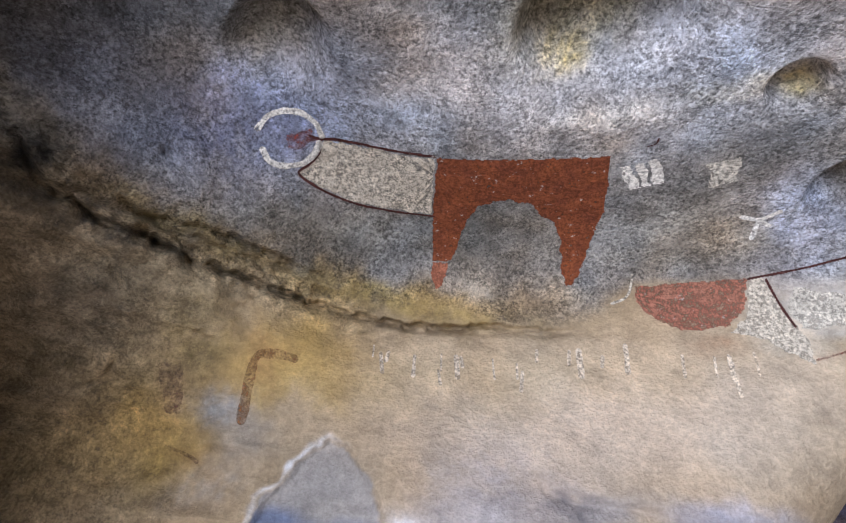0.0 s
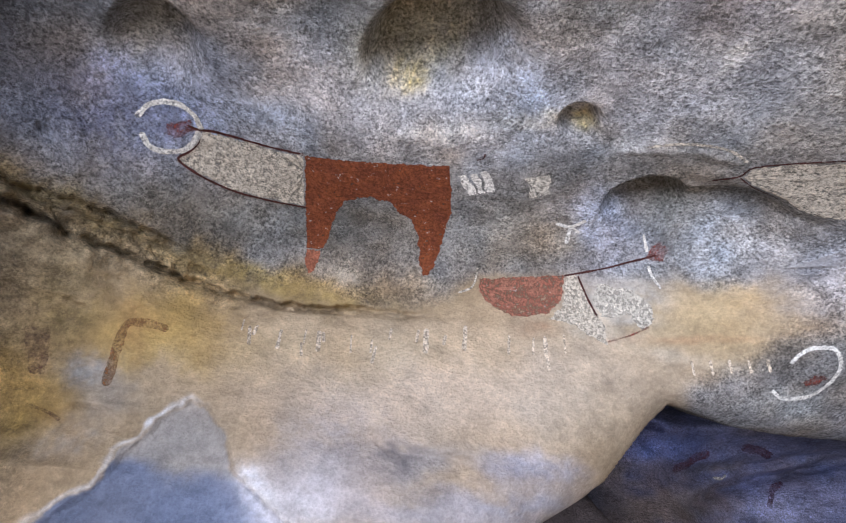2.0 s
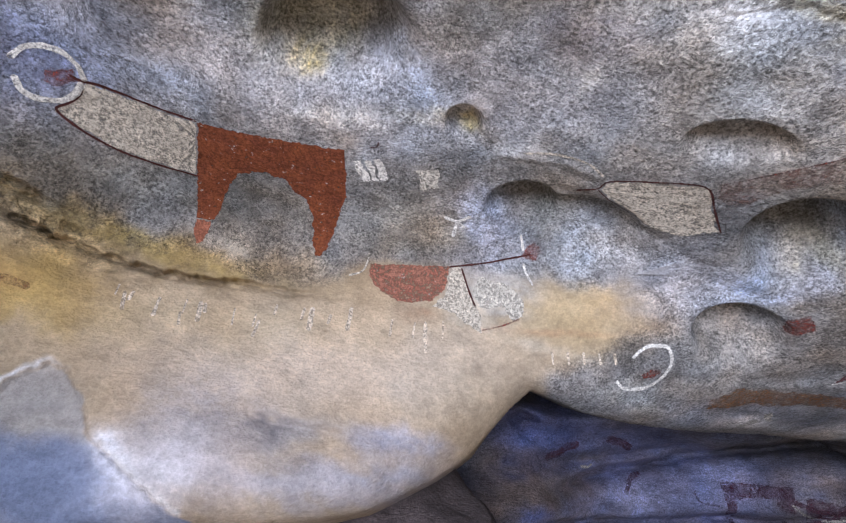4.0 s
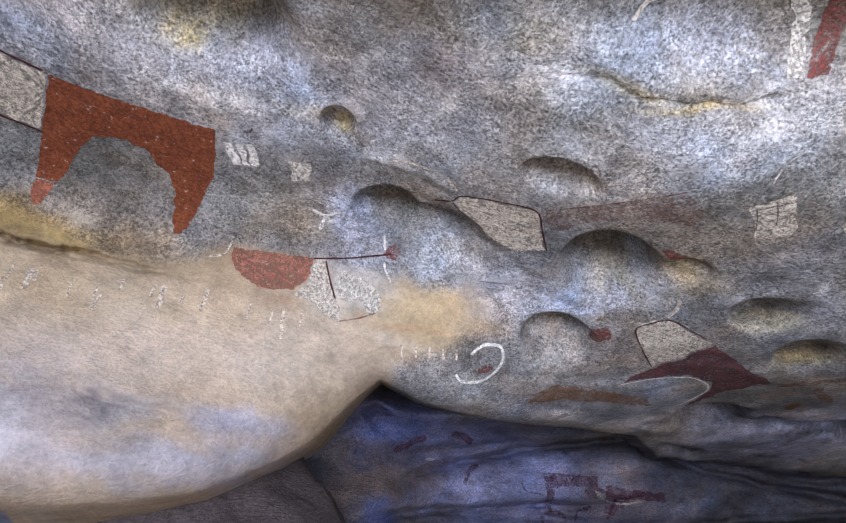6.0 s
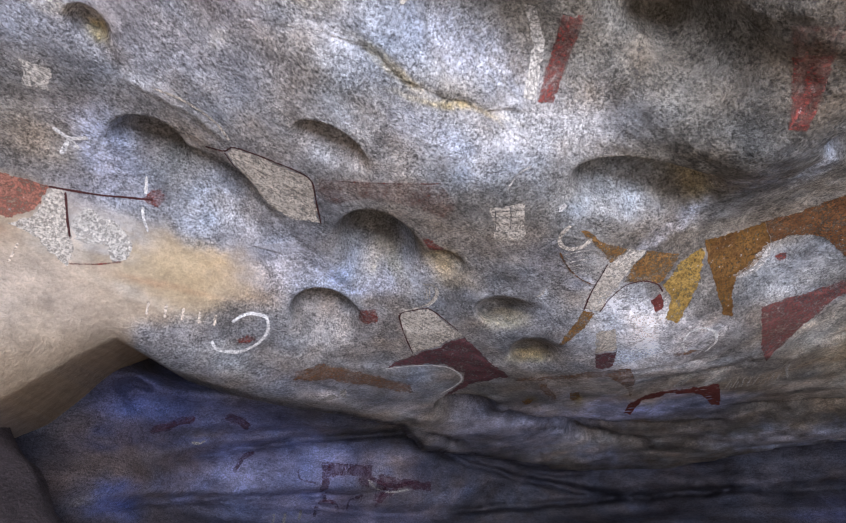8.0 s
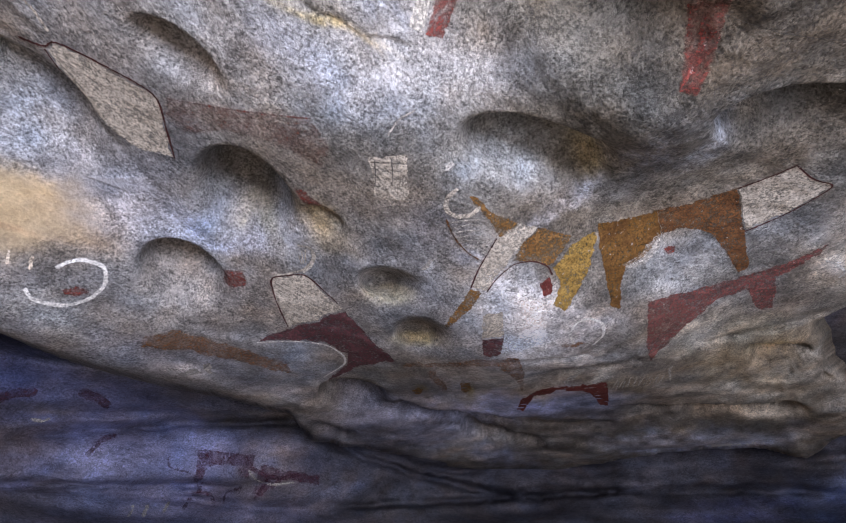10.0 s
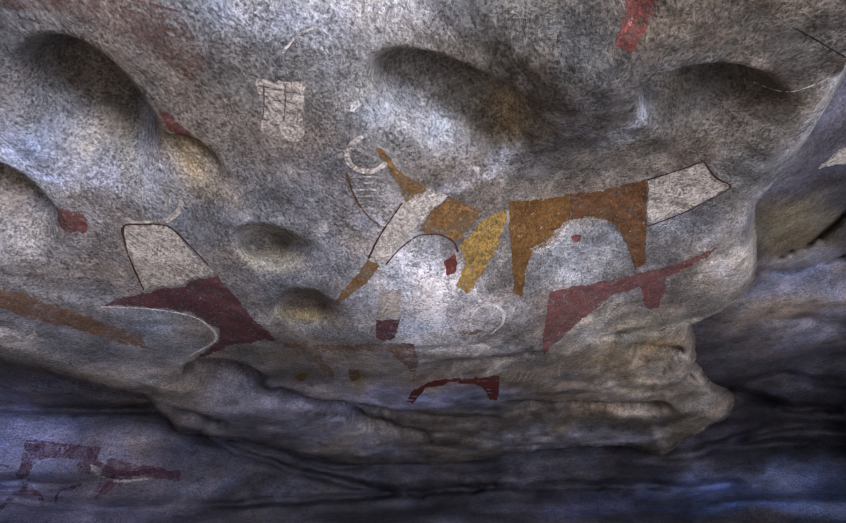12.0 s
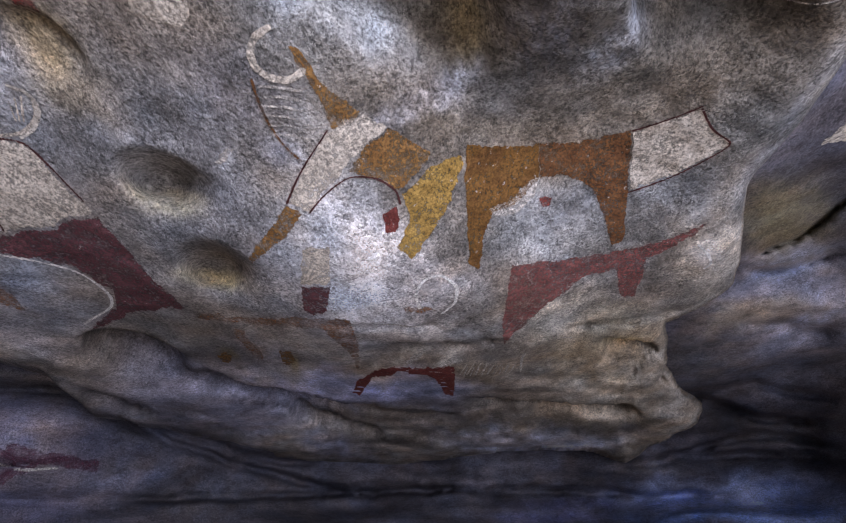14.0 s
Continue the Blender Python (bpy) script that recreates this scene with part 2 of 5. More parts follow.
BACK_NET = [
    (0.271, 0.226, 0.381, 0.872, 1.452, 1.988, 2.505),
    (0.959, 0.911, 0.805, 1.053, 1.416, 1.656, 1.848),
    (1.447, 1.647, 1.653, 1.395, 1.376, 1.331, 1.21),
    (1.602, 1.737, 1.933, 1.834, 1.498, 1.048, 0.659),
    (1.663, 1.819, 2.006, 1.866, 1.266, 0.72, 0.34),
    (1.742, 1.945, 2.127, 1.81, 0.855, 0.524, 0.334),
    (1.841, 1.93, 1.983, 1.72, 1.107, 0.825, 0.559),
    (1.95, 1.887, 1.81, 1.69, 1.506, 1.217, 0.859),
]
EDGE = [(-8.6, -7.7), (-1.4, -5.0), (4.0, -2.8), (7.3, -1.2), (10.9, 0.9), (13.5, 3.4), (15.7, 5.6), (18.0, 8.3), (19.6, 11.2), (21.3, 14.2), (22.9, 16.4), (26.5, 14.6), (30.2, 13.8), (34.5, 13.3), (39.9, 12.9), (45.8, 11.8), (47.9, 9.2), (56.7, 7.8), (64.1, 6.3), (72.3, 6.0), (82.4, 7.2), (88.1, 7.5), (93.5, 7.1), (96.5, 5.7), (98.9, 7.1), (103.9, 8.9), (104.7, 10.4), (102.8, 12.5), (102.2, 14.7), (103.6, 19.1), (107.0, 20.1), (110.9, 21.7), (112.3, 23.9), (114.0, 27.9), (115.7, 30.5), (116.9, 31.6), (122.2, 34.2), (128.4, 37.8), (133.4, 40.6)]

TAN = [(-62.4, 28.1), (-53.4, 27.8), (-47.8, 26.2), (-40.0, 25.9), (-32.6, 25.4), (-26.0, 25.0), (-17.8, 24.5), (-10.1, 24.2), (-1.2, 23.2), (5.9, 25.8), (9.8, 28.2), (16.7, 29.5), (22.1, 28.6), (25.5, 27.8), (28.5, 28.5), (30.9, 29.8), (31.6, 26.7), (30.7, 23.5), (28.1, 20.5), (24.0, 18.4), (20.5, 10.0), (11.0, -1.0), (-8.0, -12.0), (-20.0, -30.0)]
CREVICE = [(-59.8, 29.9), (-55.9, 29.1), (-52.3, 26.6), (-48.0, 25.5), (-44.1, 25.0), (-39.5, 24.6), (-35.3, 24.1), (-30.2, 23.7), (-24.1, 22.7), (-17.3, 21.8), (-13.4, 21.3), (-6.6, 21.9), (0.4, 22.8), (6.3, 23.6)]
CREVICE2 = [(-52.7, 26.4), (-47.4, 26.6), (-43.2, 26.9), (-38.5, 26.4), (-32.2, 26.1), (-25.5, 25.7), (-21.3, 25.2)]
CRACK1 = [(-43.6, 34.5), (-41.4, 32.6), (-39.6, 31.8), (-37.6, 30.7)]
CRACK3 = [(-41.9, 8.7), (-40.2, 10.6), (-39.8, 12.0), (-40.1, 13.3)]
CRACK6 = [(65.3, 18.5), (71.2, 19.0), (77.7, 19.8), (83.4, 18.2)]
CRACK7 = [(26.7, 38.9), (29.8, 37.0), (31.4, 35.5), (33.3, 33.9), (35.4, 31.5), (37.7, 30.2)]
WEDGE = [(-32.2, -7.0), (-27.9, -5.7), (-24.2, -2.1), (-22.6, 1.3), (-19.5, 5.6), (-16.8, 8.3), (-14.9, 7.7), (-12.3, 4.7), (-10.3, 0.9), (-7.9, -0.7), (-5.1, -2.5), (-1.6, -4.4)]
CRACK8 = [(1.3, 9.9), (1.9, 7.9), (3.5, 7.6), (6.6, 8.0), (10.2, 8.3)]
CRACK9 = [(7.2, 5.0), (11.3, 6.1), (16.1, 7.7)]
BED1 = [(44.1, 10.3), (46.6, 10.5), (48.9, 9.8), (52.8, 8.5), (57.5, 7.8), (63.9, 6.3)]
BED3 = [(79.9, 12.2), (86.3, 11.6), (94.3, 10.8), (99.6, 10.0)]
BED5 = [(55.8, 13.2), (60.1, 11.9), (65.2, 10.9), (70.8, 10.6)]
RIM2 = [(34.0, 56.8), (37.0, 56.4), (41.1, 56.7), (44.0, 55.2), (47.6, 55.1), (52.6, 55.7), (60.0, 58.5)]
BACK1 = [(125.9, 26.6), (122.4, 25.4), (117.8, 23.7), (113.2, 23.0)]
BACK2 = [(110.3, 17.3), (113.6, 17.2), (118.1, 14.6)]
BACK3 = [(105.2, 11.8), (110.0, 11.7), (116.2, 9.2)]
BACK4 = [(99.7, 5.7), (108.6, 7.3), (114.8, 5.4)]
BACK5 = [(23.8, 8.2), (29.2, 9.8), (36.2, 10.6), (45.4, 11.1)]
BACK6 = [(22.3, 1.7), (27.7, 3.4), (33.3, 3.8), (39.7, 4.4)]
BACK7 = [(47.0, 9.9), (52.4, 8.8), (58.4, 6.6), (65.8, 5.9)]
BACK8 = [(49.0, 2.4), (56.2, 2.7), (66.0, 3.1), (82.0, 3.5)]
LEDGE2 = [(62.6, 10.0), (65.7, 9.5), (68.5, 9.1), (72.1, 8.6)]
LEDGE3 = [(86.5, 11.5), (93.7, 10.4), (99.1, 10.1)]
LEDGE4 = [(49.4, 12.3), (52.1, 13.0), (55.9, 12.3), (61.1, 11.1), (65.2, 10.5)]
LEDGE6 = [(61.1, 12.2), (67.4, 11.1), (74.3, 10.7), (80.3, 10.7)]
LEDGE7 = [(92.2, 19.7), (94.5, 20.0), (99.0, 20.0), (103.3, 20.0), (108.2, 20.6)]
LEDGE8 = [(96.4, 18.1), (99.6, 17.3), (102.4, 16.5), (102.4, 14.7)]
LEDGE9 = [(68.6, 15.7), (73.9, 17.5), (80.8, 17.9), (86.2, 18.6)]
FLAKE1 = [(-49.7, 22.4), (-46.2, 22.2), (-43.6, 22.0), (-42.9, 20.8), (-40.2, 18.4)]
FLAKE2 = [(-33.7, 16.9), (-32.3, 16.3), (-30.9, 16.3)]
FLAKE3 = [(-40.3, 9.8), (-39.6, 11.1), (-40.2, 12.5)]
FLAKE4 = [(-49.8, 29.1), (-46.2, 28.4), (-42.8, 26.8), (-39.6, 27.4), (-36.1, 27.8), (-29.5, 27.3), (-25.1, 26.3), (-21.1, 25.4)]
FLAKE5 = [(-40.6, 16.9), (-39.7, 15.9), (-38.7, 15.1)]
FLAKE6 = [(-25.8, 26.3), (-24.6, 25.7), (-25.1, 25.0)]
SHELF = [(-18.0, 21.8), (-13.9, 20.9), (-9.1, 21.0), (-2.1, 21.9), (4.0, 22.8), (8.6, 23.6)]
RIB1 = [(20.4, 42.6), (23.5, 42.3), (26.0, 41.9), (27.9, 40.8), (29.0, 39.9)]
RIB2 = [(23.8, 40.0), (27.6, 38.7), (31.5, 35.5), (33.9, 33.8)]
RIB3 = [(35.4, 30.3), (38.2, 28.3), (40.5, 27.1)]
SLOT1 = [(47.8, 9.5), (52.2, 7.8), (57.3, 6.0), (63.9, 4.3), (73.1, 2.5)]
SLOT2 = [(21.5, 12.2), (22.8, 13.1), (24.2, 12.8)]
SLOT3 = [(30.2, 2.8), (35.4, 3.4), (41.6, 2.8), (48.5, 2.4)]
SLOT4 = [(100.6, 10.7), (105.0, 11.2), (109.0, 8.7), (114.6, 7.6)]
SLOT5 = [(95.9, 5.4), (102.2, 5.7), (108.3, 5.6), (113.5, 4.7)]
SLOT6 = [(112.3, 22.5), (116.1, 21.8), (120.9, 21.8)]
SLOT7 = [(79.7, 3.4), (88.2, 3.2), (98.8, 2.4), (105.9, 2.4)]
SLOT9 = [(21.8, 1.7), (25.0, 2.7), (27.8, 3.3), (31.3, 3.4), (35.0, 3.9), (40.8, 4.5), (45.1, 5.3)]
SLOT10 = [(24.5, 5.8), (27.1, 7.3), (30.2, 8.5), (36.5, 9.8), (40.3, 10.4), (45.2, 11.1)]
SLOT8 = [(31.2, 8.7), (36.0, 10.1), (43.0, 10.6), (46.2, 11.0)]
RIM = [(103.2, 49.1), (106.8, 49.6), (110.1, 49.5)]


UNDERCUTS = (
    (LEDGE2, 0.5, 0.18, 0.05), (LEDGE3, 0.5, 0.22, 0.06), (LEDGE4, 0.45, 0.12, 0.06), (LEDGE6, 0.4, 0.09, 0.05),
    (LEDGE8, 0.35, 0.08, 0.14), (LEDGE9, 0.35, 0.03, 0.03), (BED1, 0.5, 0.2, 0.05), 
    (BED3, 0.4, 0.12, 0.05), (BED5, 0.4, 0.12, 0.05))


def hashed(i, j, k):
    h = (i * 374761393 + j * 668265263 + k * 2147483647 + 1013904223) & 0xFFFFFFFF
    h = ((h ^ (h >> 13)) * 1274126177) & 0xFFFFFFFF
    return ((h ^ (h >> 16)) & 0xFFFF) / 32767.5 - 1


def lumps(p, scale):
    """Smooth value noise in -1..1, with features of the given size in metres along each axis."""
    q = p / np.asarray(scale, float) + 311.7
    i = np.floor(q).astype(np.int64)
    f = q - i
    f = f * f * (3 - 2 * f)
    out = 0
    for a in (0, 1):
        for b in (0, 1):
            for c in (0, 1):
                w = (f[..., 0] if a else 1 - f[..., 0]) * (f[..., 1] if b else 1 - f[..., 1]) * (f[..., 2] if c else 1 - f[..., 2])
                out = out + w * hashed(i[..., 0] + a, i[..., 1] + b, i[..., 2] + c)
    return out


def around(th, v, pts, far):
    a, b = [q[0] for q in pts], [q[1] for q in pts]
    return (th > min(a) - 2 * far) & (th < max(a) + 2 * far) & (v > min(b) - far) & (v < max(b) + far)


def crack(th, v, pts, half, deep, step=0.0):
    """A groove along a chart line that thins out at both ends; step sinks the rock on the right of it."""
    out = np.zeros(np.shape(th))
    m = around(th, v, pts, 12 * half)
    if m.any():
        d, s = near_line(th[m], v[m], pts)
        q = np.stack([th[m], v[m], 0 * d], -1)
        d = d + half * (0.5 * lumps(q, 1.8) + 0.35 * lumps(q, 0.6) + 0.3 * lumps(q, 0.25))
        deep = deep * (0.85 + 0.6 * lumps(q + 9, 2.2))
        ends = np.clip(np.minimum(s, 1 - s) * 6, 0, 1)
        out[m] = ends * (deep * np.exp(-(d / half) ** 2) + step * ramp(0, 1, d / half) * np.exp(-np.abs(d) / (5 * half)))
    return out


def hollows(th, v):
    """Depth of the cups and hollows weathered into the roof, in metres along the rock's inward normal."""
    s = 0
    s = s + 0.18 * cup(th, v, (5.8, 53.6, 4.1, 5.6), -8)
    s = s + 0.09 * cup(th, v, (-34.6, 48.6, 4.6, 4.4), 22)
    s = s + 0.08 * cup(th, v, (18, 45.8, 1.0, 1.7), -2)
    s = s + 0.19 * cup(th, v, (22.6, 37.2, 1.9, 2.4), -30)
    s = s + 0.07 * cup(th, v, (26.9, 34.4, 3.8, 3.6), -45)
    s = s + 0.10 * cup(th, v, (37.0, 44.1, 2.1, 1.9), -25)
    s = s + 0.28 * cup(th, v, (42.0, 33.3, 3.0, 4.0), 0)
    s = s + 0.24 * cup(th, v, (37.6, 23.7, 2.4, 2.8), 0)
    s = s + 0.03 * cup(th, v, (49.0, 32.9, 1.8, 1.6), -25)
    s = s + 0.17 * cup(th, v, (76.6, 50.9, 7.5, 4.5), 22)
    s = s + 0.20 * cup(th, v, (119.4, 48.2, 6.0, 4.2), -44)
    s = s + 0.15 * cup(th, v, (102.7, 13.3, 0.9, 0.9), 0)
    s = s + 0.03 * cup(th, v, (50.5, 65, 7.2, 6.7), 49)
    s = s + 0.35 * cup(th, v, (51.7, 13.9, 2.7, 1.4), 0)
    return s


def pits(th, v):
    """Depth of the small open pits, straight into the rock."""
    return 0.24 * cup(th, v, (55.2, 27.5, 2.3, 1.7), 15, 2.0) + 0.30 * cup(th, v, (58.6, 21.8, 2.2, 1.7), 10, 2.0)


def edge_of(th, v):
    """Degrees inside the front rock's lower and outer edge (minus: beyond it)."""
    return -near_line(th, v, EDGE)[0]


def front_coarse(th, v):
    return np.exp(spline(ROOF_A + ROOF_B + ROOF_C, th, v, -80.0, 25.0, -20.0, 12.5)) * (1 + 0.6 * ramp(150, 215, th)) + pits(th, v)


def back_coarse(th, v):
    return np.exp(spline(BACK_NET, th, v, 0.0, 27.0, -12.0, 14.0))


def inward(th, v):
    """Unit direction into the rock, square to the smooth roof."""
    def at(a, b):
        return station(a) + front_coarse(a, b)[..., None] * ways(a, b)
    n = np.cross(at(th + 0.8, v) - at(th - 0.8, v), at(th, v + 0.8) - at(th, v - 0.8))
    n = n / (np.linalg.norm(n, axis=-1, keepdims=True) + 1e-9)
    n = n * np.sign((n * ways(th, v)).sum(-1, keepdims=True))
    n = n + 0.1 * ways(th, v) + np.array((0, 0, 0.5))
    return n / np.linalg.norm(n, axis=-1, keepdims=True)


def slots(th, v):
    """Depth of the undercuts below the ledges of the lower roof."""
    s = np.zeros(np.shape(th))
    for line, half, deep, step in UNDERCUTS:
        s = s + crack(th, v, line, half, deep, step)
    return s


def back(th, v):
    """Distance of the layered back wall."""
    th, v = np.asarray(th, float), np.asarray(v, float)
    r = back_coarse(th, v)
    p = station(th) + r[..., None] * ways(th, v)
    tilt = p + 0.10 * lumps(p, 1.1)[..., None]
    beds = 0.9 * np.tanh(3.0 * lumps(tilt, (1.6, 1.6, 0.42))) + 0.3 * np.tanh(2.0 * lumps(tilt, (0.8, 0.8, 0.14))) + 0.5 * lumps(p, (0.7, 0.7, 0.4))
    r = r * (1 + 0.055 * beds) + 0.02 * lumps(p, 0.16) + 0.9 * oval(th, v, (27, 17, 6, 3.2))
    for line, deep, step in ((BACK1, 0.1, 0.3), (BACK2, 0.3, 0.2), (BACK3, 0.4, 0.2), (BACK4, 0.5, 0.2), (BACK5, 0.3, 0.15), (BACK6, 0.3, -0.2), (BACK7, 0.5, 0.3), (BACK8, 0.4, -0.3),
                             (SLOT1, 0.5, 0.4), (SLOT2, 0.4, 0.2), (SLOT3, 0.3, 0.2), (SLOT4, 0.6, 0.3), (SLOT5, 0.5, 0.3), (SLOT6, 0.4, 0.2), (SLOT7, 0.4, 0.3), (SLOT8, 0.3, 0.2), (SLOT9, 0.25, 0.35), (SLOT10, 0.35, 0.4)):
        r = r + crack(th, v, line, 0.36, deep, step)
    return r


def front(th, v):
    """Distance of the roof and the tan bulge under it."""
    th, v = np.asarray(th, float), np.asarray(v, float)
    r = front_coarse(th, v)
    p = station(th) + r[..., None] * ways(th, v)
    low = ramp(24, 15, v) * ramp(30, 45, th)
    smooth_part = tan_part(th, v)
    tilt = p + 0.05 * lumps(p, 0.6)[..., None]
    beds = 0.6 * np.tanh(2.5 * lumps(tilt, (0.9, 0.9, 0.06))) + 0.4 * np.tanh(2 * lumps(tilt, (0.35, 0.35, 0.028))) + 0.5 * lumps(p, (0.3, 0.3, 0.15))
    r = r + 0.026 * r * low * beds + 0.035 * low * np.abs(lumps(p, (0.2, 0.2, 0.05))) + 0.018 * low * np.abs(lumps(p, (0.09, 0.09, 0.022)))
    rough_low = smooth_part * ramp(12, 4, v)
    r = r + (0.012 - 0.005 * smooth_part) * lumps(p, 0.24) + (0.0055 - 0.0030 * smooth_part + 0.003 * rough_low) * lumps(p, 0.085) + (0.0035 - 0.0022 * smooth_part + 0.002 * rough_low) * lumps(p, 0.04)
    left = ramp(-14, -34, th) * ramp(40, 24, v)
    r = r + left * (0.055 * np.abs(lumps(p, (0.4, 0.4, 0.10))) + 0.03 * np.abs(lumps(p, (0.16, 0.16, 0.05))) + 0.012 * lumps(p, 0.05))
    far_end = ramp(60, 85, th)
    r = r + far_end * (0.010 * np.abs(lumps(p, (0.11, 0.11, 0.04))) + 0.007 * lumps(p, (0.05, 0.05, 0.03)))
    gap = near_line(th, v, CREVICE)[0]
    ragged = np.exp(-(np.abs(gap + 0.6) / 3.2) ** 2) * ramp(-6, -22, th)
    r = r + ragged * (0.035 * np.abs(lumps(p, (0.16, 0.16, 0.05))) + 0.04 * np.abs(lumps(p, (0.08, 0.08, 0.03))) + 0.016 * lumps(p, 0.028))
    q = np.stack([th, v, 0 * th], -1)
    tr, vr = th + 0.3 * lumps(q, 1.3), v + 0.35 * lumps(q + 30, 1.3) + 0.2 * lumps(q + 30, 0.45)
    r = r + crack(tr, vr, CREVICE, 0.26, 0.11, 0.03) + crack(tr, vr, FLAKE4, 0.28, 0.06, 0.04)
    r = r + crack(tr, vr, CREVICE2, 0.3, 0.05, 0.02) + crack(th, v, SHELF, 0.25, 0.012, -0.012)
    for line, half, deep, step in ((CRACK1, 0.28, 0.03, 0.02), (CRACK3, 0.25, 0.02, 0.0), (FLAKE1, 0.28, 0.04, 0.025), (FLAKE2, 0.22, 0.02, 0.01), (FLAKE3, 0.25, 0.03, 0.015),
                                   (FLAKE5, 0.22, 0.02, 0.01), (FLAKE6, 0.25, 0.03, 0.01), (CRACK7, 0.3, 0.012, 0.015), (RIB1, 0.35, -0.012, 0.012),
                                   (RIB2, 0.35, 0.015, 0.02), (RIB3, 0.3, 0.012, 0.012), (CRACK8, 0.4, 0.02, 0.035), (CRACK9, 0.22, 0.008, 0.006), (LEDGE7, 0.32, 0.10, 0.04), (CRACK6, 0.3, 0.03, 0.0), (RIM2, 0.5, 0.012, 0.025), (RIM, 0.4, 0.02, 0.02)):
        r = r + crack(th, v, line, half, deep, step)
    m = around(th, v, WEDGE, 9)
    if m.any():
        d, s = near_line(th[m], v[m], WEDGE)
        d = d + 0.25 * lumps(np.stack([th[m], v[m], 0 * d], -1), 0.8) + 0.12 * lumps(np.stack([th[m], v[m], 0 * d], -1), 0.3)
        r[m] += 0.035 * ramp(-0.1, 0.9, d) * ramp(16, 6, d)
    e = edge_of(th, v)
    e = e + ramp(40, 52, th) * (0.24 * lumps(p, (0.25, 0.25, 0.1)) + 0.10 * lumps(p, (0.1, 0.1, 0.05)))
    r = r * (1 + 0.06 * np.exp(-np.clip(e, 0, 50) / 0.9))
    out = ramp(0.0, -0.4, e)
    if np.any(out > 0):
        r = r * (1 - out) + out * (back(th, v) + 0.25)
    return r


def points_of(distance, th, v, proud=0.0):
    """Points of a rock sheet, or just proud of it, over the chart."""
    p = station(th) + (distance(th, v) - proud)[..., None] * ways(th, v)
    if distance is front:
        keep = ramp(0.2, 1.4, edge_of(th, v))
        up = ways(th, v) * 0.55 + np.array((0, 0, 0.8))
        p = p + (keep * hollows(th, v))[..., None] * inward(th, v) + (keep * slots(th, v))[..., None] * up
    return p


def tan_part(th, v):
    """1 on the tan bulge, 0 on the grey roof."""
    q = np.stack([th, v, 0 * th], -1)
    d = near_line(th, v, TAN)[0] + 1.1 * lumps(q, 3.0) + 0.5 * lumps(q, 0.9)
    return ramp(-1.3, 1.0, d) * ramp(35, 32.5, th)


TINTS = {}


# Ovals of colour: weathering stains, and sky light and shade painted in.
def stain_or_shading(which, th, v, w, h, turned, colour, amount):
    TINTS.setdefault(which, []).append((th, v, w, h, turned, colour, amount))


MARKS = {}


def mark(which, th, v, w, h, turned, colour, amount):
    """A smaller oval of real tint or painted light and shade, with a closer outline."""
    MARKS.setdefault(which, []).append((th, v, w, h, turned, colour, amount))


roof_tint, back_tint = "roof", "back"
stain_or_shading(roof_tint, -13.5, 49.4, 10.0, 7.8, -1, (0.36, 0.37, 0.42), 0.6)
stain_or_shading(roof_tint, -28.8, 44.0, 6.6, 6.5, 16, (0.4, 0.42, 0.55), 0.7)
stain_or_shading(roof_tint, -44.4, 36.2, 9.0, 4.7, 25, (0.24, 0.25, 0.32), 0.6)
stain_or_shading(roof_tint, -2.8, 32.6, 5.2, 4.1, 4, (0.17, 0.165, 0.15), 0.7)
stain_or_shading(roof_tint, 14.0, 33.7, 3.7, 3.4, -6, (0.24, 0.23, 0.21), 0.6)
stain_or_shading(roof_tint, -20.4, 30.8, 8.8, 2.8, 10, (0.22, 0.2, 0.16), 0.6)
stain_or_shading(roof_tint, 6.8, 45.2, 3.5, 1.4, -9, (0.62, 0.62, 0.62), 0.75)
stain_or_shading(roof_tint, 5.7, 45.3, 2.6, 1.3, 6, (0.6, 0.6, 0.6), 0.5)
stain_or_shading(roof_tint, 3.8, 53.2, 3.2, 4.1, 1, (0.4, 0.34, 0.17), 0.9)
stain_or_shading(roof_tint, 2.9, 49.6, 1.7, 1.5, 4, (0.5, 0.38, 0.12), 0.8)
stain_or_shading(roof_tint, -34.9, 48.6, 3.3, 3.0, 23, (0.34, 0.31, 0.24), 0.7)
stain_or_shading(roof_tint, 18.3, 45.1, 0.7, 0.8, -1, (0.45, 0.36, 0.18), 0.8)
stain_or_shading(roof_tint, 13.0, 51.5, 4.5, 7.5, -5, (0.60, 0.62, 0.68), 0.7)
stain_or_shading(roof_tint, 20.3, 33.9, 2.2, 4.1, 1, (0.44, 0.46, 0.56), 0.6)
stain_or_shading(roof_tint, 27.7, 31.7, 3.5, 2.7, -3, (0.42, 0.43, 0.45), 0.6)
stain_or_shading(roof_tint, 34.1, 28.8, 2.2, 3.6, -4, (0.44, 0.46, 0.54), 0.75)
stain_or_shading(roof_tint, 25.8, 47.3, 4.0, 3.5, -9, (0.44, 0.46, 0.52), 0.7)
stain_or_shading(roof_tint, 52.0, 62.4, 5.6, 5.6, 58, (0.64, 0.66, 0.72), 0.8)
stain_or_shading(roof_tint, 54.6, 55.9, 13.7, 4.8, 53, (0.66, 0.67, 0.7), 0.7)
stain_or_shading(roof_tint, 50.1, 56.0, 5.9, 1.8, 52, (0.52, 0.44, 0.26), 0.8)
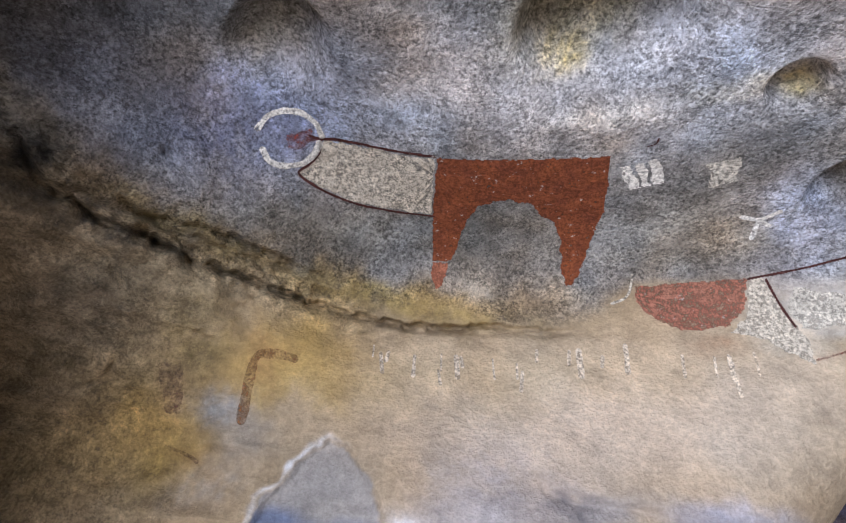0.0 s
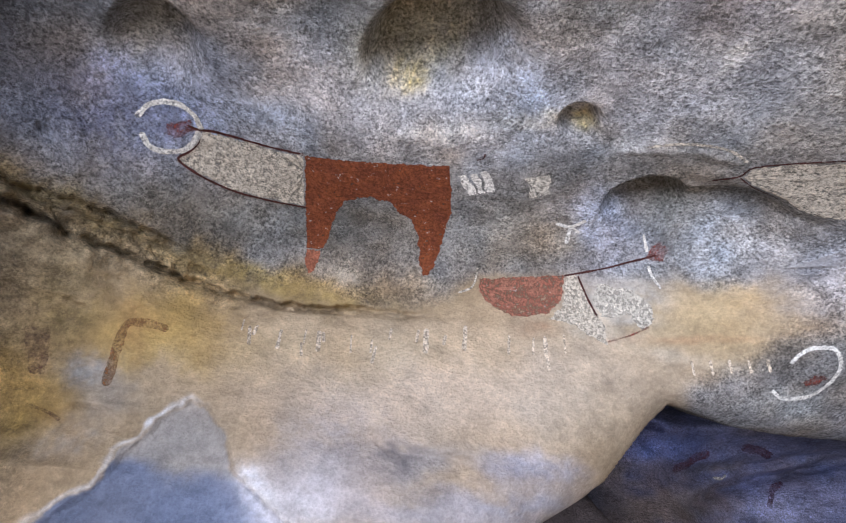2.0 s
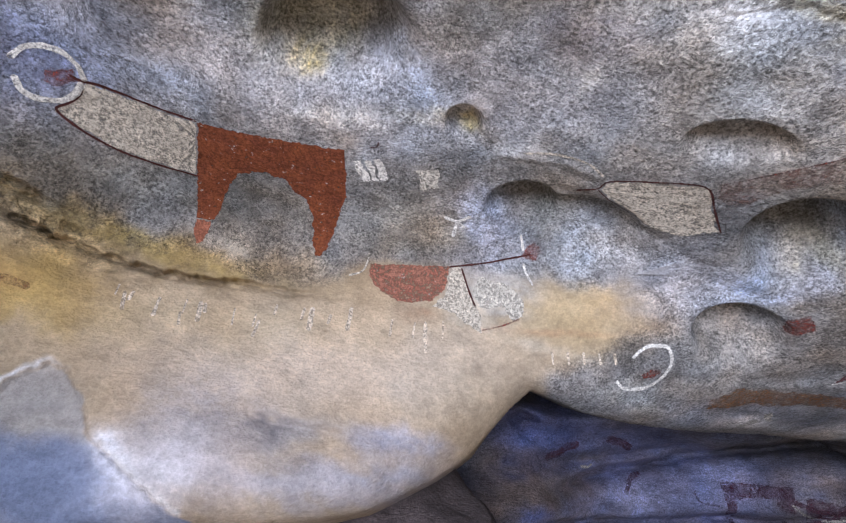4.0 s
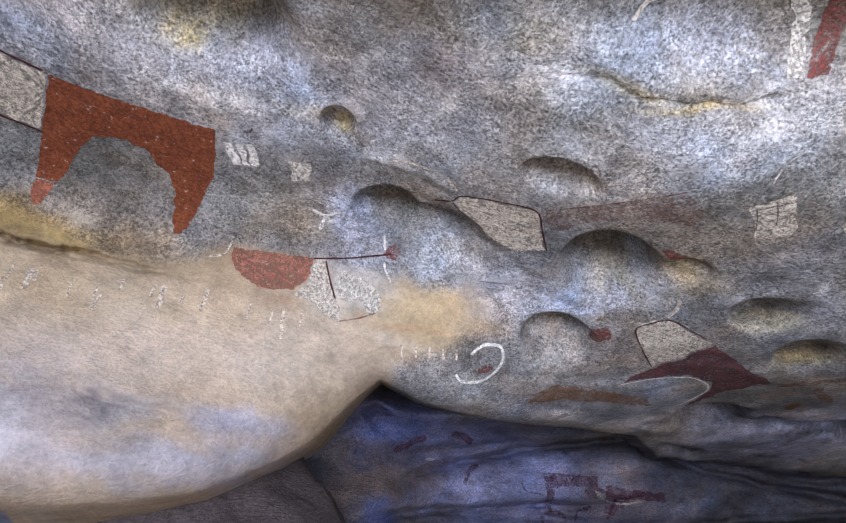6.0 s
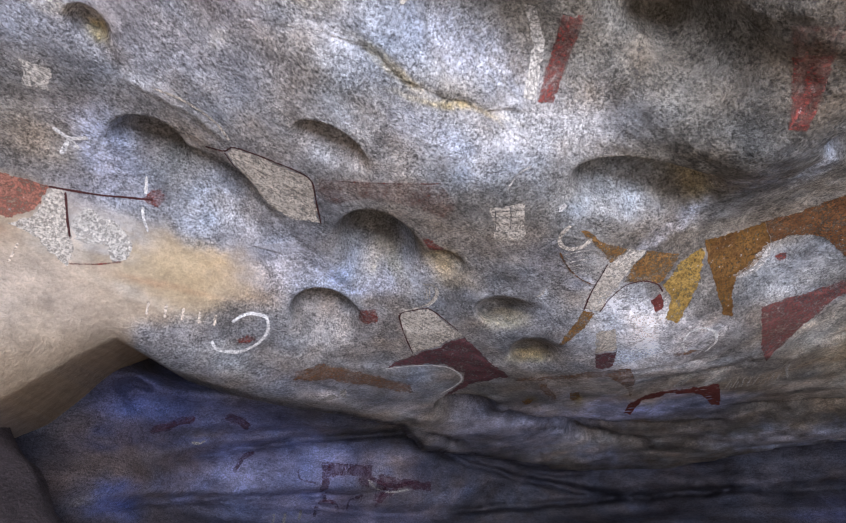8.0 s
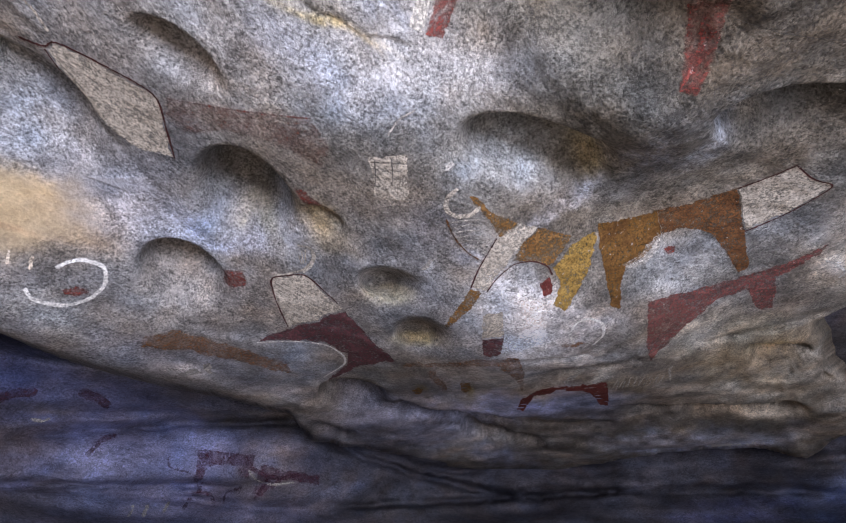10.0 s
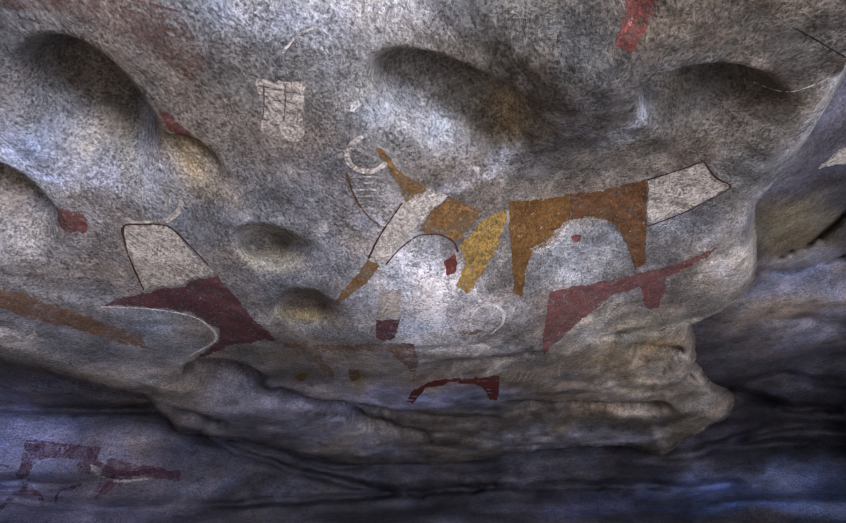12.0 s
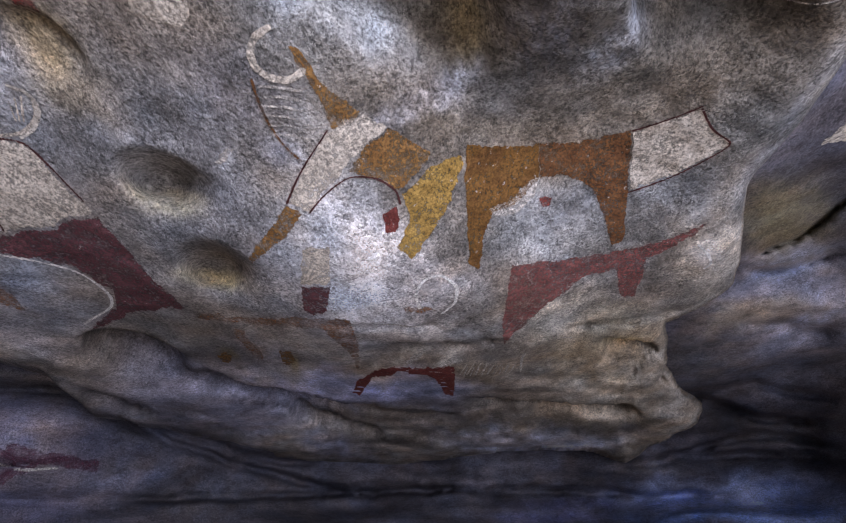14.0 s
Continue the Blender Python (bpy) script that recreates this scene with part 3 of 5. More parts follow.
stain_or_shading(roof_tint, 39.5, 56.8, 2.8, 1.0, 42, (0.5, 0.46, 0.34), 0.6)
stain_or_shading(roof_tint, 105.1, 73.2, 34.0, 24.8, -122, (0.27, 0.235, 0.16), 0.7)
stain_or_shading(roof_tint, 27.7, 30.2, 2.5, 3.8, 22, (0.42, 0.44, 0.5), 0.5)
stain_or_shading(roof_tint, 34.0, 29.4, 3.0, 3.4, 15, (0.46, 0.48, 0.56), 0.6)
stain_or_shading(roof_tint, 41.7, 30.0, 3.0, 3.3, 13, (0.34, 0.33, 0.3), 0.6)
stain_or_shading(roof_tint, 37.2, 22.5, 2.2, 2.7, 10, (0.44, 0.42, 0.38), 0.6)
stain_or_shading(roof_tint, 49.6, 32.3, 1.3, 2.9, 46, (0.42, 0.36, 0.22), 0.5)
stain_or_shading(roof_tint, 74.0, 49.2, 9.0, 4.6, 29, (0.48, 0.46, 0.42), 0.6)
stain_or_shading(roof_tint, 71.7, 23.1, 6.0, 4.1, 7, (0.9, 0.92, 1), 0.9)
stain_or_shading(roof_tint, 83.8, 49.9, 4.1, 4.6, 53, (0.4, 0.32, 0.16), 0.6)
stain_or_shading(roof_tint, 69.6, 25.1, 3.4, 3.8, 21, (0.95, 0.97, 1), 0.95)
stain_or_shading(roof_tint, 92.6, 21.6, 3.5, 2.4, -5, (0.8, 0.75, 0.64), 0.8)
stain_or_shading(roof_tint, 109.7, 25.3, 2.8, 3.9, -18, (0.8, 0.7, 0.55), 0.9)
stain_or_shading(roof_tint, 96.4, 18.9, 5.9, 3.0, -8, (0.52, 0.43, 0.28), 0.85)
stain_or_shading(roof_tint, 93.0, 31.4, 6.8, 4.3, -7, (0.58, 0.58, 0.56), 0.75)
stain_or_shading(roof_tint, 62.5, 30.0, 5.3, 6.7, 35, (0.3, 0.31, 0.35), 0.6)
stain_or_shading(roof_tint, 116.0, 42.9, 8.2, 4.3, -35, (0.2, 0.19, 0.17), 0.7)
stain_or_shading(roof_tint, 96.9, 10.2, 7.6, 3.3, -5, (0.44, 0.38, 0.29), 0.8)
# lower ledge: blue sky light put into the colour
stain_or_shading(roof_tint, 71.5, 12.2, 7.1, 1.4, 2, (0.4, 0.42, 0.58), 0.7)
stain_or_shading(roof_tint, 51.6, 12.6, 8.0, 2.7, 10, (0.2, 0.18, 0.16), 0.6)
stain_or_shading(roof_tint, 83.1, 45.1, 8.4, 1.6, 9, (0.5, 0.52, 0.56), 0.6)
# high far roof: its shade put into the colour by two dark ovals
stain_or_shading(roof_tint, 128.1, 60.6, 14.0, 14.5, -34, (0.15, 0.135, 0.11), 0.8)
stain_or_shading(roof_tint, 138.1, 61.7, 54.3, 45.5, -148, (0.15, 0.135, 0.11), 0.7)
# left end: dark ovals paint the shade of rock turned from the light
stain_or_shading(roof_tint, -57.3, 40.1, 11.9, 5.1, 36, (0.07, 0.065, 0.065), 0.85)
stain_or_shading(roof_tint, -56.8, 24.2, 6.7, 5.4, 30, (0.08, 0.07, 0.055), 0.8)
stain_or_shading(roof_tint, -47.1, 3.7, 5.6, 7.2, 8, (0.1, 0.08, 0.05), 0.7)
stain_or_shading(roof_tint, 39.9, 22.7, 4.2, 3.3, 24, (0.34, 0.33, 0.33), 0.4)
# painted sky blue along the lower ledges
stain_or_shading(roof_tint, 66.4, 12.9, 10.4, 1.3, 4, (0.3, 0.32, 0.48), 0.6)
stain_or_shading(roof_tint, 80.1, 14.7, 6.9, 1.2, 0, (0.34, 0.27, 0.18), 0.6)
# two more ledges tinted with the sky's blue light
stain_or_shading(roof_tint, 56.8, 9.8, 6.5, 1.6, 5, (0.22, 0.22, 0.3), 0.6)
stain_or_shading(roof_tint, 88.1, 8.1, 7.7, 0.7, -3, (0.5, 0.52, 0.64), 0.6)
stain_or_shading(roof_tint, 38.9, 15.4, 5.6, 1.4, 5, (0.3, 0.31, 0.38), 0.5)
stain_or_shading(roof_tint, 29.2, 17.2, 2.6, 1.2, 13, (0.44, 0.44, 0.42), 0.5)
stain_or_shading(roof_tint, 4.6, 15.0, 13.7, 5.7, 15, (0.56, 0.47, 0.38), 0.85)
stain_or_shading(roof_tint, 0.0, 47.5, 12.0, 4.5, -4, (0.46, 0.47, 0.52), 0.6)
stain_or_shading(roof_tint, -4.4, 17.1, 12.4, 2.5, 15, (0.6, 0.48, 0.32), 0.75)
stain_or_shading(roof_tint, -24.3, 14.0, 8.5, 2.6, 6, (0.5, 0.36, 0.14), 0.8)
stain_or_shading(roof_tint, -21.9, 18.6, 4.2, 3.1, 9, (0.52, 0.35, 0.11), 0.7)
stain_or_shading(roof_tint, 26.4, 24.9, 4.0, 2.6, 2, (0.50, 0.39, 0.23), 0.8)
stain_or_shading(roof_tint, -1.6, 3.7, 5.8, 3.3, 18, (0.46, 0.42, 0.42), 0.7)
# bluish ovals paint sky light on the bulge's underside
stain_or_shading(roof_tint, 12.5, 7.5, 2.3, 1.6, 17, (0.42, 0.42, 0.5), 0.5)
stain_or_shading(roof_tint, 4.9, 6.6, 3.9, 1.4, 18, (0.36, 0.34, 0.34), 0.7)
stain_or_shading(roof_tint, 7.7, 2.2, 7.8, 1.5, 19, (0.46, 0.45, 0.52), 0.6)
stain_or_shading(roof_tint, -3.0, -1.3, 4.5, 2.9, 16, (0.62, 0.6, 0.66), 0.7)
stain_or_shading(roof_tint, -37.9, 20.0, 8.0, 3.4, 15, (0.28, 0.23, 0.14), 0.6)
stain_or_shading(roof_tint, -45.3, 16.7, 5.8, 5.7, 17, (0.22, 0.19, 0.14), 0.6)
stain_or_shading(roof_tint, -35.2, 11.6, 4.6, 3.8, 10, (0.34, 0.26, 0.14), 0.7)
stain_or_shading(roof_tint, -27.0, 7.4, 3.2, 2.2, 7, (0.5, 0.48, 0.46), 0.5)
stain_or_shading(roof_tint, -36.5, 3.7, 7.1, 4.5, 6, (0.3, 0.21, 0.09), 0.7)
stain_or_shading(roof_tint, -33.6, 6.6, 3.4, 3.1, 7, (0.44, 0.3, 0.1), 0.6)
stain_or_shading(roof_tint, 22.5, 49.6, 5.3, 3.5, -9, (0.42, 0.44, 0.5), 0.5)
stain_or_shading(roof_tint, 39.0, 57.8, 6.2, 3.4, 35, (0.5, 0.52, 0.56), 0.5)
stain_or_shading(roof_tint, 57.7, 54.1, 11.6, 3.1, 42, (0.6, 0.61, 0.63), 0.6)
stain_or_shading(roof_tint, 68.2, 32.0, 4.7, 4.5, 16, (0.5, 0.48, 0.44), 0.5)
stain_or_shading(roof_tint, 91.1, 28.4, 3.5, 2.5, -3, (0.5, 0.5, 0.5), 0.5)
# back wall: the blues are sky light put into the rock's colour
stain_or_shading(back_tint, 25.4, 10.7, 3.2, 2.3, 8, (0.2, 0.22, 0.46), 0.8)
stain_or_shading(back_tint, 37.2, 5.7, 8.0, 2.8, 1, (0.24, 0.25, 0.42), 0.7)
stain_or_shading(back_tint, 46.6, 4.7, 3.6, 2.7, 3, (0.2, 0.2, 0.34), 0.7)
stain_or_shading(back_tint, 54.1, 3.5, 4.8, 1.2, 1, (0.2, 0.21, 0.28), 0.6)
stain_or_shading(back_tint, 36.5, 6.2, 5.8, 3.3, 2, (0.28, 0.29, 0.46), 0.85)
stain_or_shading(back_tint, 24.0, 5.7, 3.8, 3.4, 8, (0.22, 0.17, 0.15), 0.8)
stain_or_shading(back_tint, 30.0, 9.8, 3.9, 2.7, 7, (0.16, 0.17, 0.3), 0.8)
stain_or_shading(back_tint, 44.5, 4.2, 6.3, 1.6, -1, (0.2, 0.17, 0.2), 0.6)
stain_or_shading(back_tint, 116.3, 19.8, 3.4, 2.5, -18, (0.5, 0.52, 0.66), 0.85)
stain_or_shading(back_tint, 111.9, 17.7, 3.7, 1.3, -14, (0.5, 0.42, 0.32), 0.7)
stain_or_shading(back_tint, 117.1, 25.6, 2.4, 3.1, -23, (0.3, 0.25, 0.15), 0.7)
stain_or_shading(back_tint, 112.2, 14.5, 3.6, 2.1, -12, (0.3, 0.31, 0.4), 0.6)
stain_or_shading(back_tint, 104.7, 1.6, 8.0, 1.4, -2, (0.36, 0.42, 0.66), 0.85)
stain_or_shading(back_tint, 52.8, 4.1, 6.0, 2.8, 1, (0.16, 0.15, 0.18), 0.6)

mark(roof_tint, 2.8, 49.9, 1.2, 1.7, 2, (0.55, 0.42, 0.16), 0.85)
mark(roof_tint, 5.8, 53.7, 3.3, 3.5, -18, (0.38, 0.35, 0.24), 0.7)
mark(roof_tint, 13.9, 56.2, 1.0, 2.9, -9, (0.6, 0.6, 0.62), 0.6)
mark(roof_tint, 12.6, 51.3, 1.7, 3.2, -5, (0.45, 0.5, 0.62), 0.5)
mark(roof_tint, 7.1, 45.0, 2.8, 0.9, 11, (0.68, 0.68, 0.68), 0.85)
mark(roof_tint, 14.7, 46.6, 1.9, 1.0, 15, (0.52, 0.48, 0.38), 0.65)
mark(roof_tint, 18.1, 45.2, 0.6, 0.9, 0, (0.52, 0.44, 0.2), 0.9)
mark(roof_tint, 21.3, 43.1, 1.8, 0.7, 6, (0.6, 0.6, 0.6), 0.65)
mark(roof_tint, 27.5, 50.6, 0.3, 1.5, -13, (0.6, 0.6, 0.58), 0.65)
mark(roof_tint, 25.9, 49.0, 0.4, 0.9, -15, (0.5, 0.5, 0.5), 0.4)
mark(roof_tint, 19.2, 34.6, 1.3, 3.6, 2, (0.52, 0.55, 0.68), 0.75)
mark(roof_tint, -29.9, 40.5, 3.4, 2.8, 27, (0.32, 0.33, 0.48), 0.6)
mark(roof_tint, -36.8, 37.6, 3.5, 4.8, 31, (0.14, 0.16, 0.26), 0.6)
mark(roof_tint, -19.1, 30.0, 6.3, 2.8, -0, (0.15, 0.145, 0.13), 0.6)
mark(roof_tint, -0.5, 31.3, 2.7, 4.0, 12, (0.13, 0.13, 0.13), 0.7)
mark(roof_tint, -3.1, 27.1, 1.1, 1.5, 14, (0.42, 0.4, 0.35), 0.5)
mark(roof_tint, 11.6, 33.0, 4.4, 2.5, 6, (0.33, 0.31, 0.27), 0.6)
mark(roof_tint, 24.6, 35.8, 1.7, 2.9, -2, (0.2, 0.2, 0.17), 0.6)
mark(roof_tint, 26.7, 32.9, 1.7, 2.3, -2, (0.5, 0.52, 0.55), 0.5)
mark(roof_tint, 26.9, 26.2, 3.5, 2.1, 2, (0.5, 0.38, 0.22), 0.8)
mark(roof_tint, 21.2, 26.5, 2.1, 2.3, 4, (0.56, 0.56, 0.56), 0.7)
mark(roof_tint, 14.1, 23.4, 1.6, 1.0, 9, (0.45, 0.27, 0.16), 0.5)
mark(roof_tint, -11.1, 24.1, 8.4, 1.7, -3, (0.4, 0.3, 0.11), 0.7)
mark(roof_tint, -1.6, 7.1, 5.3, 4.1, 18, (0.38, 0.35, 0.36), 0.6)
mark(roof_tint, 3.1, 6.5, 1.9, 1.5, 6, (0.17, 0.16, 0.17), 0.85)
# underside of the bulge: sky light painted bluish
mark(roof_tint, 13.3, 8.2, 2.8, 1.2, 22, (0.33, 0.35, 0.46), 0.7)
mark(roof_tint, 12.1, 4.7, 3.1, 0.9, 23, (0.36, 0.38, 0.48), 0.6)
mark(roof_tint, -7.9, -0.2, 1.5, 2.2, 48, (0.82, 0.82, 0.88), 0.8)
mark(roof_tint, -4.4, -1.9, 2.8, 1.4, 19, (0.7, 0.7, 0.75), 0.6)
mark(roof_tint, -16.1, 3.2, 3.3, 3.4, 10, (0.4, 0.37, 0.34), 0.7)
mark(roof_tint, -29.2, 9.6, 2.0, 2.1, 10, (0.45, 0.45, 0.46), 0.6)
mark(roof_tint, -32.4, 16.5, 3.3, 3.7, 17, (0.32, 0.24, 0.1), 0.6)
mark(roof_tint, 18.6, 23.4, 2.0, 1.1, -25, (0.55, 0.5, 0.42), 0.6)
mark(roof_tint, 25.6, 23.1, 3.9, 0.4, 9, (0.42, 0.25, 0.14), 0.5)
mark(roof_tint, 24.3, 21.1, 3.3, 0.6, -9, (0.68, 0.6, 0.48), 0.5)
mark(roof_tint, 27.3, 54.8, 2.0, 2.3, 22, (0.16, 0.16, 0.22), 0.5)
mark(roof_tint, 33.8, 59.1, 1.4, 2.2, -23, (0.42, 0.38, 0.28), 0.5)
mark(roof_tint, 37.1, 56.2, 1.7, 0.8, 10, (0.7, 0.7, 0.7), 0.85)
mark(roof_tint, 42.3, 55.8, 1.8, 0.8, -34, (0.6, 0.5, 0.28), 0.75)
mark(roof_tint, 49.4, 54.4, 3.6, 0.5, 20, (0.58, 0.48, 0.24), 0.7)
mark(roof_tint, 51.7, 61.4, 3.4, 3.5, 19, (0.6, 0.63, 0.71), 0.8)
mark(roof_tint, 49.3, 49.4, 3.5, 2.6, 1, (0.52, 0.54, 0.6), 0.5)
mark(roof_tint, 28.3, 32.1, 2.4, 2.7, 14, (0.5, 0.52, 0.56), 0.6)
mark(roof_tint, 34.4, 27.9, 2.5, 2.3, 9, (0.64, 0.67, 0.77), 0.85)
mark(roof_tint, 40.0, 28.5, 2.9, 1.4, -12, (0.55, 0.6, 0.75), 0.75)
# shade inside the deep cup, put into its colour
mark(roof_tint, 42.6, 33.9, 1.9, 2.6, 6, (0.2, 0.2, 0.18), 0.6)
mark(roof_tint, 42.3, 29.5, 2.1, 0.9, 4, (0.46, 0.43, 0.32), 0.75)
mark(roof_tint, 45.6, 30.9, 1.3, 2.2, 4, (0.56, 0.6, 0.68), 0.7)
mark(roof_tint, 48.9, 32.9, 1.1, 1.6, 3, (0.42, 0.36, 0.22), 0.75)
mark(roof_tint, 37.6, 21.6, 2.0, 1.3, 6, (0.52, 0.48, 0.44), 0.75)
mark(roof_tint, 43.2, 22.5, 3.5, 2.1, 2, (0.42, 0.4, 0.38), 0.5)
mark(roof_tint, 55.3, 25.9, 1.7, 1.2, 8, (0.46, 0.41, 0.26), 0.85)
mark(roof_tint, 38.8, 14.5, 2.4, 0.8, 1, (0.58, 0.58, 0.6), 0.6)
mark(roof_tint, 45.3, 14.1, 2.9, 0.9, -3, (0.5, 0.45, 0.45), 0.5)
mark(roof_tint, 30.9, 38.7, 2.8, 3.8, -38, (0.19, 0.19, 0.2), 0.5)
mark(roof_tint, 36.0, 36.9, 2.2, 4.1, 12, (0.2, 0.2, 0.22), 0.4)
mark(roof_tint, 44.3, 50.6, 2.8, 3.2, 14, (0.19, 0.19, 0.21), 0.5)
mark(roof_tint, 19.5, 27.4, 2.6, 2.6, 17, (0.5, 0.48, 0.45), 0.5)
mark(roof_tint, 55.6, 26.5, 1.8, 0.7, 10, (0.48, 0.42, 0.3), 0.85)
mark(roof_tint, 58.8, 20.8, 1.9, 0.7, 5, (0.78, 0.69, 0.42), 0.95)
mark(roof_tint, 71.6, 46.5, 5.5, 2.9, 21, (0.5, 0.5, 0.48), 0.7)
mark(roof_tint, 84.7, 49.9, 2.2, 2.0, 20, (0.42, 0.34, 0.18), 0.8)
mark(roof_tint, 79.4, 43.1, 6.4, 0.9, 43, (0.64, 0.65, 0.7), 0.85)
mark(roof_tint, 59.9, 30.7, 1.1, 0.5, 58, (0.66, 0.66, 0.66), 0.7)
mark(roof_tint, 64.4, 32.6, 1.5, 1.4, 22, (0.6, 0.62, 0.7), 0.7)
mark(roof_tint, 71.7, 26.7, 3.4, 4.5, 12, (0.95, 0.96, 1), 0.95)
mark(roof_tint, 79.3, 24.6, 4.3, 1.7, 4, (0.8, 0.75, 0.72), 0.7)
mark(roof_tint, 94.6, 33.1, 4.5, 2.5, -8, (0.42, 0.42, 0.42), 0.7)
mark(roof_tint, 108.3, 31.4, 4.5, 3.3, -22, (0.33, 0.33, 0.33), 0.5)
# more painted shade on the high far roof
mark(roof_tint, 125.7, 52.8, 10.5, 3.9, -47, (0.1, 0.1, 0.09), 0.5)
mark(roof_tint, 97.7, 52.6, 5.8, 3.4, 33, (0.15, 0.16, 0.2), 0.6)
mark(roof_tint, 107.1, 48.3, 4.2, 1.5, 8, (0.52, 0.54, 0.58), 0.7)
mark(roof_tint, 110.2, 26.3, 2.5, 4.0, -21, (0.62, 0.54, 0.44), 0.8)
mark(roof_tint, 109.1, 25.2, 1.3, 1.3, -20, (0.78, 0.76, 0.74), 0.6)
mark(roof_tint, 93.0, 20.9, 1.9, 2.1, -8, (0.76, 0.69, 0.58), 0.7)
mark(roof_tint, 96.1, 15.7, 5.3, 3.1, -8, (0.3, 0.23, 0.14), 0.7)
mark(roof_tint, 98.4, 17.4, 1.7, 0.7, -8, (0.45, 0.36, 0.16), 0.6)
mark(roof_tint, 75.8, 19.2, 5.2, 0.5, 0, (0.62, 0.62, 0.62), 0.85)
mark(roof_tint, 75.3, 16.2, 1.5, 0.5, 28, (0.66, 0.64, 0.58), 0.7)
mark(roof_tint, 78.8, 16.0, 1.5, 0.5, 25, (0.66, 0.64, 0.58), 0.7)
# ledges below: blue sky light and its highlights painted in
mark(roof_tint, 72.0, 12.3, 3.4, 0.9, 1, (0.36, 0.38, 0.62), 0.75)
mark(roof_tint, 78.0, 13.2, 3.0, 0.8, 0, (0.38, 0.4, 0.57), 0.6)
mark(roof_tint, 87.3, 8.0, 7.6, 0.5, -6, (0.6, 0.62, 0.75), 0.6)
mark(roof_tint, 91.5, 6.9, 2.2, 0.4, -6, (0.78, 0.78, 0.88), 0.8)
mark(roof_tint, 67.3, 7.2, 3.3, 0.9, -9, (0.42, 0.44, 0.6), 0.6)
mark(roof_tint, 56.0, 14.0, 1.8, 1.0, 7, (0.3, 0.3, 0.35), 0.5)
mark(roof_tint, 61.2, 15.6, 2.9, 1.0, 6, (0.36, 0.37, 0.45), 0.5)
mark(roof_tint, 58.4, 14.8, 0.7, 0.4, 4, (0.25, 0.2, 0.08), 0.75)
mark(roof_tint, 63.5, 15.3, 0.6, 0.8, 5, (0.25, 0.2, 0.08), 0.75)
mark(roof_tint, 97.6, 9.9, 6.0, 1.7, -9, (0.22, 0.19, 0.15), 0.5)
mark(roof_tint, 102.4, 9.9, 1.9, 1.3, -7, (0.4, 0.38, 0.35), 0.6)
mark(roof_tint, 47.0, 17.0, 2.8, 1.8, 0, (0.34, 0.36, 0.42), 0.6)
mark(roof_tint, 61.3, 36.0, 2.7, 2.6, 28, (0.22, 0.22, 0.26), 0.4)
mark(roof_tint, 54.1, 29.2, 2.4, 1.5, 24, (0.42, 0.42, 0.43), 0.5)
# painted shade on the far roof above the hollow
mark(roof_tint, 111.9, 54.5, 7.2, 3.6, -35, (0.15, 0.15, 0.15), 0.5)
# shade inside the crevice, painted near black along its run
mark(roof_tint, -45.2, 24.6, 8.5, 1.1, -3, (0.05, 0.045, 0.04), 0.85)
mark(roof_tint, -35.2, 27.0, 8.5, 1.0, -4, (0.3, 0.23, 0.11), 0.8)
# the crevice's left end, its shade painted black
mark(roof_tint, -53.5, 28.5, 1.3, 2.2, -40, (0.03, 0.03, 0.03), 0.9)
# painted shade on the upper left roof
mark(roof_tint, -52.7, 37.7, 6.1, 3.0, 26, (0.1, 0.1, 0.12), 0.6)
mark(roof_tint, -40.6, 38.9, 3.4, 3.4, -6, (0.15, 0.16, 0.24), 0.6)
mark(roof_tint, -37.8, 42.5, 2.7, 2.2, 28, (0.42, 0.44, 0.62), 0.6)
mark(roof_tint, -31.2, 48.3, 2.1, 3.6, -42, (0.45, 0.47, 0.55), 0.6)
mark(roof_tint, -35.5, 49.0, 3.3, 2.9, 27, (0.3, 0.29, 0.25), 0.6)
mark(roof_tint, -25.5, 14.9, 0.9, 3.7, 20, (0.45, 0.28, 0.12), 0.5)
mark(roof_tint, -29.2, 9.3, 2.4, 1.6, 8, (0.42, 0.42, 0.42), 0.6)
mark(roof_tint, -45.1, 17.2, 4.7, 2.5, 1, (0.2, 0.17, 0.13), 0.6)
mark(roof_tint, -44.1, 11.1, 3.0, 1.7, -4, (0.12, 0.09, 0.04), 0.7)
mark(roof_tint, -31.8, 3.8, 2.9, 2.6, 6, (0.42, 0.29, 0.1), 0.7)
mark(roof_tint, -28.2, 2.1, 3.8, 2.2, 27, (0.4, 0.37, 0.34), 0.6)
# blues on the back wall: painted sky light again
mark(back_tint, 115.7, 22.0, 2.7, 1.7, 4, (0.56, 0.6, 0.78), 0.85)
mark(back_tint, 111.6, 18.4, 3.6, 1.0, -16, (0.52, 0.44, 0.35), 0.85)
mark(back_tint, 117.9, 26.4, 3.8, 3.0, 14, (0.28, 0.24, 0.14), 0.7)
mark(back_tint, 115.5, 16.0, 2.6, 0.7, 9, (0.55, 0.58, 0.75), 0.7)
mark(back_tint, 104.4, 0.4, 8.1, 0.6, 2, (0.2, 0.3, 0.65), 0.8)
mark(back_tint, 90.8, 1.8, 6.5, 0.5, -3, (0.16, 0.17, 0.35), 0.6)
mark(back_tint, 106.8, 15.2, 3.6, 2.0, 5, (0.3, 0.29, 0.3), 0.7)
